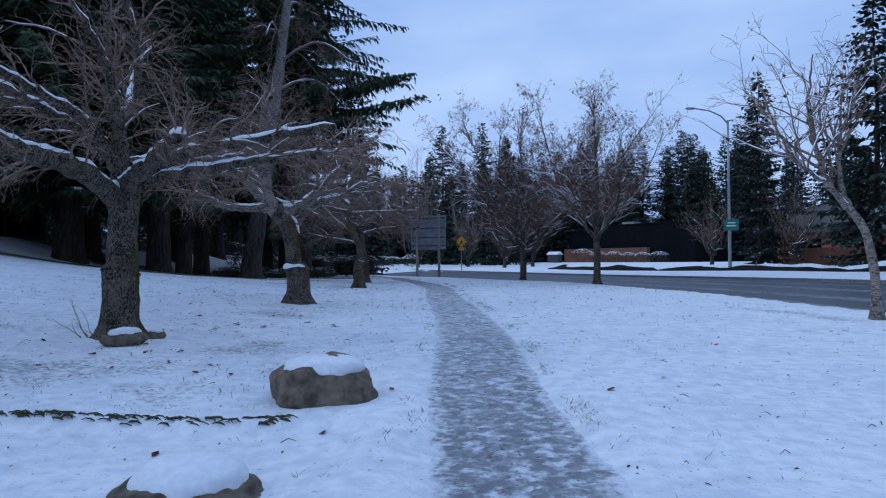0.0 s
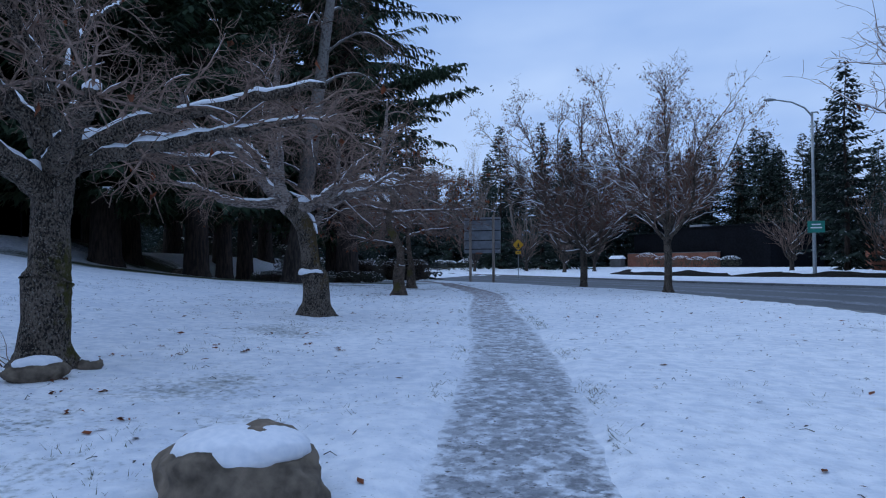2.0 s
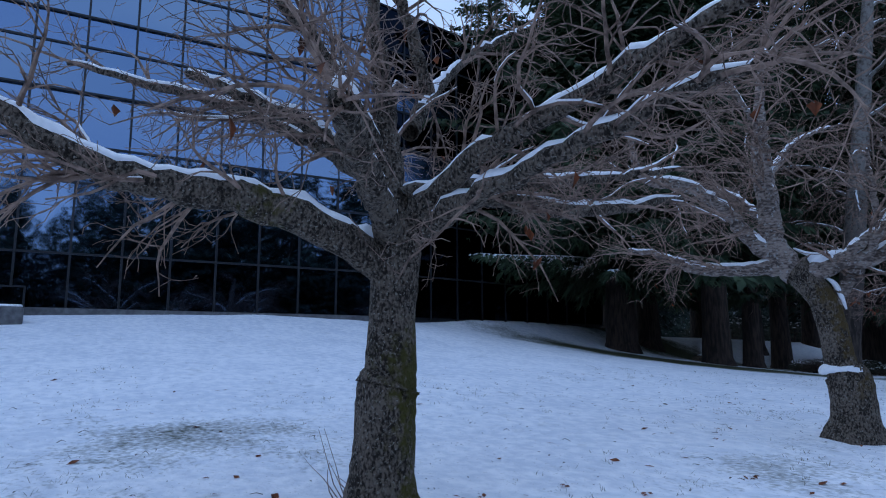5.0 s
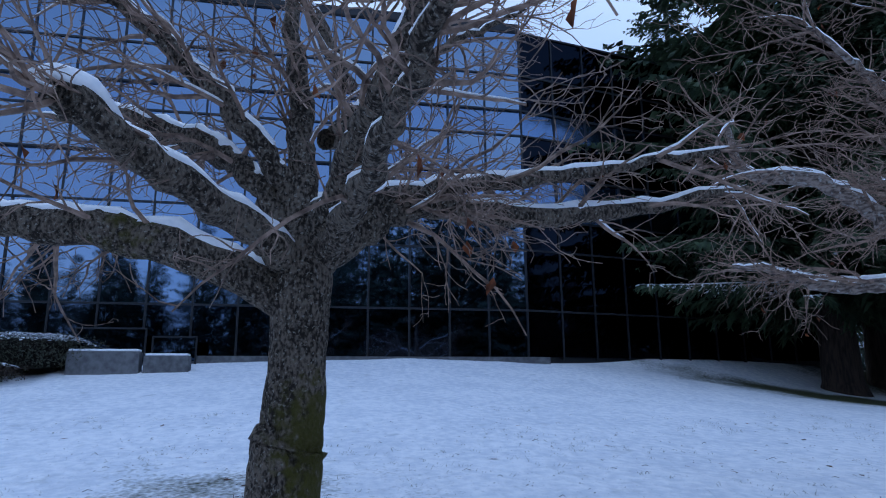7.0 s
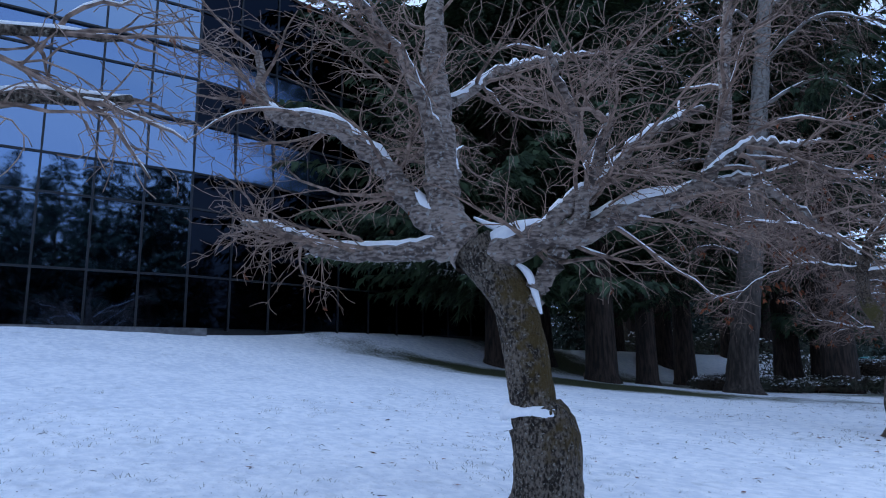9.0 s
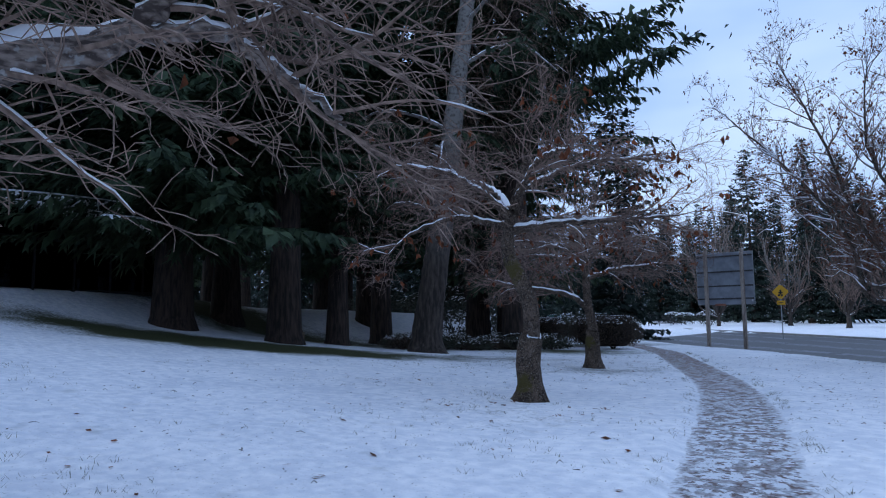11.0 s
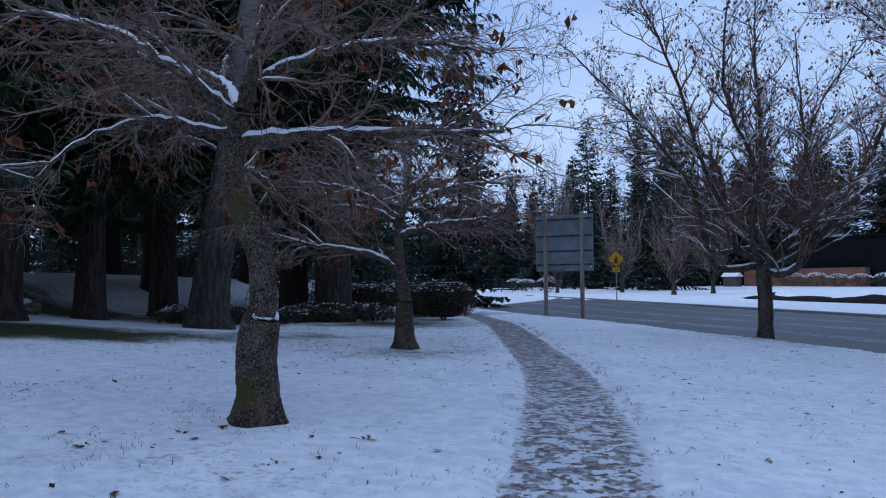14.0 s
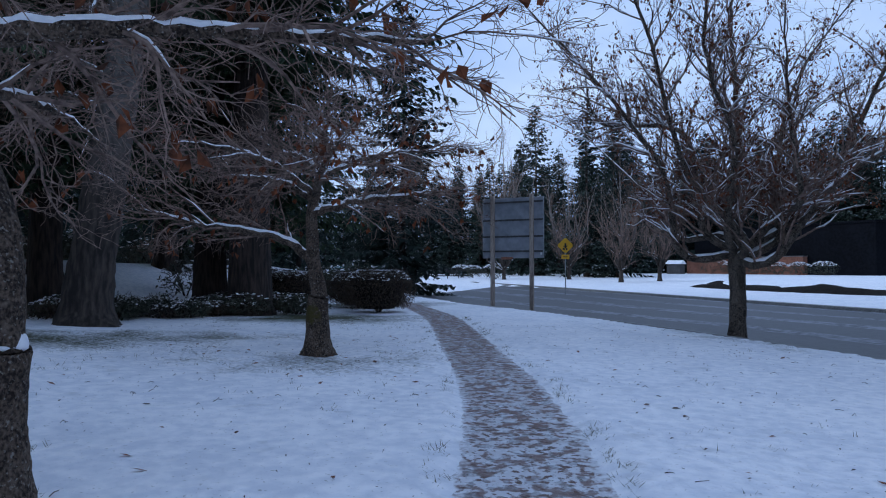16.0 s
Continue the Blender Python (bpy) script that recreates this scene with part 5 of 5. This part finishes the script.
# broken edge of soil along the old bed
rg = random.Random(200)
s = Soup()
for k in range(190):
    u = k / 189
    x, y = -2.9 + 3.0 * u, 5.31 + 0.57 * u + 0.03 * math.sin(k * 1.7)
    y += rg.uniform(-0.03, 0.03)
    if noise.noise((x * 2.1, 0, 4)) < -0.30 or rg.random() < 0.45:
        continue
    z = ground_z(x, y)
    p = Vector((x, y, z - 0.01))
    s.tube([p + Vector((-rg.uniform(0.02, 0.09), 0, 0.0)), p + Vector((-0.02, rg.uniform(-0.02, 0.02), 0.022)), p + Vector((0.03, rg.uniform(-0.02, 0.02), 0.02)), p + Vector((0.06, 0, 0.0))], [0.003, rg.uniform(0.004, 0.013), rg.uniform(0.004, 0.012), 0.003], 6)
tagged(part("bed_edging", s, M_GRASS, smooth=True), "crumbling dark soil edge showing through the snow", "edging", kind="stuff")


# ---- signs and lamp ----
board = thing("roadside_board", pose(-6.9, 47.66, ground_z(-6.9, 47.66), 0, 0, -10.5), "large grey board seen from behind on two wooden posts", "sign board")
for sx in (-0.85, 0.85):
    bevelled("post", (0.15, 0.15, 5.0), M_WOODPOST, board, (sx, 0, 2.25), 0.015)
bevelled("panel", (2.66, 0.04, 2.46), M_PANEL, board, (0, 0.115, 3.40), 0.008, "grey aluminium sheet")
# rails in dark grey: their shadow lines are put into the colour
for zz in (2.45, 3.05, 3.72, 4.45):
    bevelled("rail", (2.62, 0.05, 0.07), M_ROOF, board, (0, 0.082, zz), 0.006)
for sx in (-1.31, 1.31):
    bevelled("edge_strip", (0.05, 0.05, 2.46), M_STEEL, board, (sx, 0.085, 3.40), 0.006)
bevelled("notice", (0.5, 0.012, 0.1), M_BRICK, board, (-0.25, 0.088, 2.17), 0.003, "small reddish plate under the board")
bevelled("sticker", (0.07, 0.012, 0.10), M_WHITE, board, (1.22, 0.09, 2.35), 0.003)

gz = ground_z(-6.74, 63.6)
warn = thing("warning_sign", pose(-6.74, 63.6, gz, 0, 0, 8), "yellow diamond crossing sign with small plate on a steel post", "road sign")
bevelled("post", (0.07, 0.07, 3.9), M_STEEL, warn, (0, 0.03, 1.75), 0.008)
for nm, size, at, mt, tilt in (("diamond", 0.74, (0, -0.02, 3.2), M_YELLOW, 45),):
    bm = bmesh.new()
    bmesh.ops.create_cube(bm, size=1.0)
    bmesh.ops.scale(bm, vec=(size, 0.02, size), verts=bm.verts)
    bmesh.ops.bevel(bm, geom=[e for e in bm.edges if abs(e.verts[0].co.y - e.verts[1].co.y) > 0.01], offset=0.06, segments=4, affect="EDGES")
    me = bpy.data.meshes.new(nm)
    bm.to_mesh(me)
    bm.free()
    me.materials.append(mt)
    ob = part(nm, me, None, warn, "yellow reflective sheet")
    ob.matrix_basis = pose(*at, 0, tilt, 0)
s = Soup()
s.box(-0.05, -0.045, 3.02, 0.06, -0.033, 3.34)
s.box(-0.13, -0.045, 3.12, 0.13, -0.034, 3.19)
s.box(-0.16, -0.045, 2.92, -0.03, -0.034, 3.04)
s.box(0.03, -0.045, 2.90, 0.13, -0.034, 3.03)
part("symbol", s, M_BLACK, warn, "plain black crossing symbol")
bevelled("plate", (0.5, 0.02, 0.28), M_YELLOW, warn, (0, -0.02, 2.48), 0.02, "small yellow plate")
s = Soup()
s.box(-0.14, -0.04, 2.46, 0.14, -0.032, 2.50)
part("bar", s, M_BLACK, warn)

lz = ground_z(16.0, 56.8)
lamp = thing("street_lamp", pose(16.0, 56.8, lz - 0.1), "tall grey steel street lamp with a curved arm", "street lamp")
s = Soup()
s.tube([Vector((0, 0, z)) for z in (0, 0.5, 4, 8, 12.2)], [0.16, 0.14, 0.12, 0.10, 0.085], 12)
part("pole", s, M_STEEL, lamp, smooth=True)
s = Soup()
s.tube([Vector(p) for p in ((0, 0, 11.9), (-0.5, -0.1, 12.5), (-1.4, -0.25, 12.95), (-2.6, -0.5, 13.15))], [0.07, 0.065, 0.055, 0.05], 10)
part("arm", s, M_STEEL, lamp, smooth=True)
bm = bmesh.new()
bmesh.ops.create_uvsphere(bm, u_segments=16, v_segments=10, radius=1)
bmesh.ops.scale(bm, vec=(0.45, 0.20, 0.11), verts=bm.verts)
me = bpy.data.meshes.new("lamp_head")
bm.to_mesh(me)
bm.free()
me.materials.append(M_STEEL)
head = part("lamp_head", me, None, lamp, "flat cobra-head lamp, unlit")
head.matrix_basis = pose(-2.95, -0.57, 13.15, 0, 0, 11)
s = Soup()
s.tube([Vector((0.05, 0, 12.15)), Vector((0.35, 0.05, 12.2)), Vector((0.45, 0.05, 12.05))], [0.05, 0.06, 0.05], 8)
part("sensor", s, M_STEEL, lamp)
bevelled("route_sign", (1.15, 0.03, 0.85), M_GREEN, lamp, (0.1, -0.16, 3.75), 0.02, "small green sign fixed to the pole")
for zz, ww in ((3.92, 0.6), (3.68, 0.75)):
    bevelled("lettering", (ww, 0.012, 0.1), M_WHITE, lamp, (0.1, -0.18, zz), 0.003)

sg = thing("street_name_sign", pose(-31.0, 93.0, ground_z(-31, 93)), "small green street name sign on a thin post", "road sign")
bevelled("post", (0.06, 0.06, 3.2), M_STEEL, sg, (0, 0, 1.5), 0.006)
bevelled("blade", (1.1, 0.03, 0.35), M_GREEN, sg, (0, -0.05, 3.0), 0.01)


# ---- beyond the road ----
def mound(name, line, width, h, material, label, seed, drop=0.0):
    s = Soup()
    n = 14
    for i, p in enumerate(line):
        d = (line[min(i + 1, len(line) - 1)] - line[max(i - 1, 0)]).normalized()
        o = Vector((d.y, -d.x))
        end = min(1.0, min(i, len(line) - 1 - i) / 4)
        for k in range(n + 1):
            u = k / n * 2 - 1
            q = p + o * (u * width * 0.5)
            e = math.cos(u * math.pi / 2)
            hh = h * e * end * (0.75 + 0.5 * noise.noise((q.x * 0.22 + seed, q.y * 0.22, 0))) + 0.30 * noise.noise((q.x * 0.55, q.y * 0.55, seed)) * e + drop
            s.v.append(Vector((q.x, q.y, ground_z(q.x, q.y) - 0.08 + hh)))
    for i in range(len(line) - 1):
        for k in range(n):
            q = i * (n + 1) + k
            s.f.append((q, q + 1, q + n + 2, q + n + 1))
    return tagged(part(name, s, material, smooth=True), label, "mound", kind="structure")


BERM = smooth_line([(1.5, 76), (6, 68), (11.5, 61.5), (17.5, 56), (24, 50), (31, 44), (38, 36)], 10)
mound("mulch_mound", BERM, 3.8, 0.55, M_MULCH_AND_SHADE, "dark mulch mound patched with snow beyond the road", 2.0)
mound("snow_on_mound", side(BERM, -0.6), 3.6, 0.72, M_SNOW, "snow lying in patches on the mulch mound", 6.0, -0.06)

dark = thing("dark_building", pose(5.2, 137, 0.3, 0, 0, -46), "low black-clad building with a brick base beyond the road", "building")
s = Soup()
s.box(0, 0, -1.0, 6.5, 14, 6.1)
s.box(6.5, -0.3, -1.0, 29, 14, 6.8)
part("wall", s, M_DARKCLAD, dark)
s = Soup()
s.box(-0.2, -0.2, 6.1, 6.5, 14.2, 6.3)
s.box(6.3, -0.5, 6.8, 29.2, 14.2, 7.05)
part("roof", s, M_DARKCLAD, dark)
s = Soup()
s.box(-0.4, -1.4, -1, 20.0, -0.5, 2.55)
part("brick_base", s, M_BRICK, dark)
s = Soup()
s.box(-0.45, -1.45, 2.55, 20.05, -0.45, 2.67)
part("coping", s, M_CONCRETE, dark)
bevelled("roof_unit", (2.8, 2.0, 0.6), M_PANEL, dark, (13, 3, 7.3), 0.03)
for x, y, w, tn in ((24, 70, 12, -28),):
    s = Soup()
    s.box(0, 0, -0.6, w, 0.4, 1.7)
    wl_ = part("brick_wall", s, M_BRICK)
    wl_.matrix_basis = pose(x, y, ground_z(x, y), 0, 0, tn)
    tagged(wl_, "low red brick garden wall beyond the road", "wall")
low = thing("low_building", pose(28, 84, 0.4, 0, 0, -32), "long low building with a grey shingled roof", "building")
s = Soup()
s.box(0, 0, -1, 30, 12, 3.6)
part("wall", s, M_BRICK, low)
s = Soup()
s.v += [Vector(p) for p in ((-1, -1.2, 3.5), (31, -1.2, 3.5), (31, 13.2, 3.5), (-1, 13.2, 3.5), (3, 6, 7.0), (27, 6, 7.0))]
s.f += [(0, 1, 5, 4), (2, 3, 4, 5), (1, 2, 5), (3, 0, 4), (0, 3, 2, 1)]
part("roof", s, M_ROOF, low)
for k in range(6):
    s = Soup()
    s.box(2 + 4.6 * k, -0.06, 1.0, 4.6 + 4.6 * k, 0.02, 2.7)
    part("window", s, M_GLASS_DARK, low)
kiosk = thing("small_kiosk", pose(2.0, 130.5, ground_z(2.0, 130.5), 0, 0, -30) @ Matrix.Diagonal((1.1, 1.1, 1.1, 1)), "small grey kiosk with a snowy pitched roof", "kiosk")
s = Soup()
s.box(-1.0, -0.7, -0.2, 1.0, 0.7, 1.4)
part("wall", s, M_ROOF, kiosk)
s = Soup()
s.v += [Vector(p) for p in ((-1.2, -0.95, 1.4), (1.2, -0.95, 1.4), (1.2, 0.95, 1.4), (-1.2, 0.95, 1.4), (-1.2, 0, 1.95), (1.2, 0, 1.95))]
s.f += [(0, 1, 5, 4), (2, 3, 4, 5), (1, 2, 5), (3, 0, 4), (0, 3, 2, 1)]
part("roof", s, M_CAP, kiosk)
bench = thing("slatted_rack", pose(-25.3, 100.5, ground_z(-25.3, 100.5), 0, 0, 20), "low dark slatted rack beyond the road", "rack")
for k in range(5):
    bevelled("slat", (4.2, 0.08, 0.14), M_BLACK, bench, (0, 0, 0.25 + 0.24 * k), 0.01)
for sx in (-2.0, -0.7, 0.7, 2.0):
    bevelled("upright", (0.1, 0.12, 1.5), M_BLACK, bench, (sx, 0.1, 0.65), 0.01)
oval = thing("oval_sign", pose(-33.5, 85.5, ground_z(-33.5, 85.5)), "low teal oval sign in the snow", "sign")
bm = bmesh.new()
bmesh.ops.create_cone(bm, cap_ends=True, segments=28, radius1=1, radius2=1, depth=0.12)
bmesh.ops.scale(bm, vec=(1.2, 0.5, 1), verts=bm.verts)
me = bpy.data.meshes.new("plate")
bm.to_mesh(me)
bm.free()
me.materials.append(M_TEAL)
ob = part("plate", me, None, oval)
ob.matrix_basis = pose(0, 0, 0.95, 90, 0, 0)
bevelled("post", (0.12, 0.1, 1.0), M_WOODPOST, oval, (0, 0.08, 0.4), 0.01)


# ---- litter on the snow ----
rg = random.Random(300)
s = Soup()
for _ in range(1500):
    x, y = rg.uniform(-11, 6.5), rg.uniform(3.2, 38)
    if abs(x - float(np.interp(y, *PX))) < 0.9:
        continue
    near_tree = min(math.hypot(x - a, y - b) for a, b in ((-3.5, 9), (-3.6, 15.4), (-4.9, 24), (-6.7, 31)))
    if rg.random() > 0.18 + 0.8 * math.exp(-near_tree / 2.2):
        continue
    p = Vector((x, y, ground_z(x, y) + 0.012))
    w, sz = rg.uniform(0, 6.28), rg.uniform(0.02, 0.06)
    a = Vector((math.cos(w), math.sin(w), rg.uniform(-0.1, 0.35))) * sz
    b = Vector((-math.sin(w), math.cos(w), rg.uniform(0.0, 0.5))) * sz * rg.uniform(0.35, 0.7)
    s.quad(p - a, p + b, p + a, p - b + Vector((0, 0, 0.006)))
for _ in range(34):
    a, b = rg.choice(((-3.3, 8.6), (-3.0, 9.2), (-3.4, 15.0), (-4.7, 23.6), (-2.2, 11.5)))
    x, y = a + rg.gauss(0, 0.9), b + rg.gauss(0, 0.9)
    for _ in range(rg.randint(3, 7)):
        p = Vector((x + rg.gauss(0, 0.035), y + rg.gauss(0, 0.035), 0))
        p.z = ground_z(p.x, p.y) + rg.uniform(0.004, 0.025)
        w, sz = rg.uniform(0, 6.28), rg.uniform(0.014, 0.034)
        a2 = Vector((math.cos(w), math.sin(w), rg.uniform(-0.3, 0.6))) * sz
        b2 = Vector((-math.sin(w), math.cos(w), rg.uniform(0.0, 0.8))) * sz * 0.7
        s.quad(p - a2, p + b2, p + a2, p - b2 + Vector((0, 0, 0.012)))
tagged(part("fallen_leaves", s, M_LEAF), "scattered withered brown leaves on the snow", "leaves", kind="stuff")
s = Soup()
for _ in range(520):
    x, y = rg.uniform(-9, 7), rg.uniform(2.5, 34)
    if abs(x - float(np.interp(y, *PX))) < 0.8:
        continue
    p = Vector((x, y, ground_z(x, y) + 0.006))
    w, ln = rg.uniform(0, 6.28), rg.uniform(0.03, 0.12)
    d = Vector((math.cos(w), math.sin(w), 0)) * ln
    s.tube([p, p + d * 0.5 + Vector((0, 0, rg.uniform(0, 0.03))), p + d], [0.004, 0.0035, 0.002], 3)
for _ in range(7000):
    x, y = rg.uniform(-11, 7.5), rg.uniform(2.4, 40)
    if abs(x - float(np.interp(y, *PX))) < 0.6 or noise.noise((x * 0.5, y * 0.5, 11)) < -0.15:
        continue
    p = Vector((x, y, ground_z(x, y) + 0.008))
    w, sz = rg.uniform(0, 6.28), rg.uniform(0.006, 0.019)
    a, b = Vector((math.cos(w), math.sin(w), 0.3)) * sz, Vector((-math.sin(w), math.cos(w), 0.5)) * sz * 0.6
    s.quad(p - a, p - b * 0.4, p + a, p + b)
tagged(part("fallen_twigs", s, M_FIRBARK), "small dark twigs and bits lying on the snow", "twigs", kind="stuff")
s = Soup()
for _ in range(9500):
    x, y = rg.uniform(-12, 7.5), rg.uniform(2.6, 40)
    dpath = abs(x - float(np.interp(y, *PX)))
    if dpath < 0.75 or noise.noise((x * 0.45, y * 0.45, 7)) + 0.35 * noise.noise((x * 1.6, y * 1.6, 2)) < 0.10:
        continue
    if x > float(np.interp(y, *PX)) and rg.random() < 0.8:
        continue
    z = ground_z(x, y)
    for _ in range(rg.randint(3, 6)):
        w, ln = rg.uniform(0, 6.28), rg.uniform(0.025, 0.085)
        b0 = Vector((x + rg.gauss(0, 0.035), y + rg.gauss(0, 0.035), z - 0.01))
        t2 = b0 + Vector((math.cos(w) * ln * 0.9, math.sin(w) * ln * 0.9, ln * 0.75))
        o = Vector((-math.sin(w), math.cos(w), 0)) * 0.0035
        s.tri(b0 - o, b0 + o, t2)
for _ in range(900):
    y = rg.uniform(2.2, 40)
    if noise.noise((y * 0.9, 3, 1)) < -0.05:
        continue
    x = float(np.interp(y, *PX)) + rg.choice((-1, 1, 1)) * rg.gauss(0.70, 0.05)
    z = ground_z(x, y)
    for _ in range(rg.randint(3, 7)):
        w, ln = rg.uniform(0, 6.28), rg.uniform(0.03, 0.09)
        b0 = Vector((x + rg.gauss(0, 0.03), y + rg.gauss(0, 0.05), z - 0.01))
        o = Vector((-math.sin(w), math.cos(w), 0)) * 0.004
        s.tri(b0 - o, b0 + o, b0 + Vector((math.cos(w) * ln, math.sin(w) * ln, ln * 0.6)))
tagged(part("grass_tufts", s, M_BLADE), "dry grass blades poking through thin snow", "grass", kind="stuff")
s = Soup()
for k in range(7):
    w = rg.uniform(2.2, 4.6)
    p = Vector((-3.90 + 0.1 * rg.uniform(-1, 1), 8.72 + 0.1 * rg.uniform(-1, 1), ground_z(-3.8, 8.7)))
    q = wander(rg, p, Vector((math.cos(w), math.sin(w), 1.1)), rg.uniform(0.25, 0.6), 4, 0.3, 0.1)
    s.tube(q, [0.006, 0.005, 0.004, 0.003, 0.002], 3)
tagged(part("root_suckers", s, M_TWIG), "thin shoots growing from the cherry tree's foot", "shoots", kind="stuff")
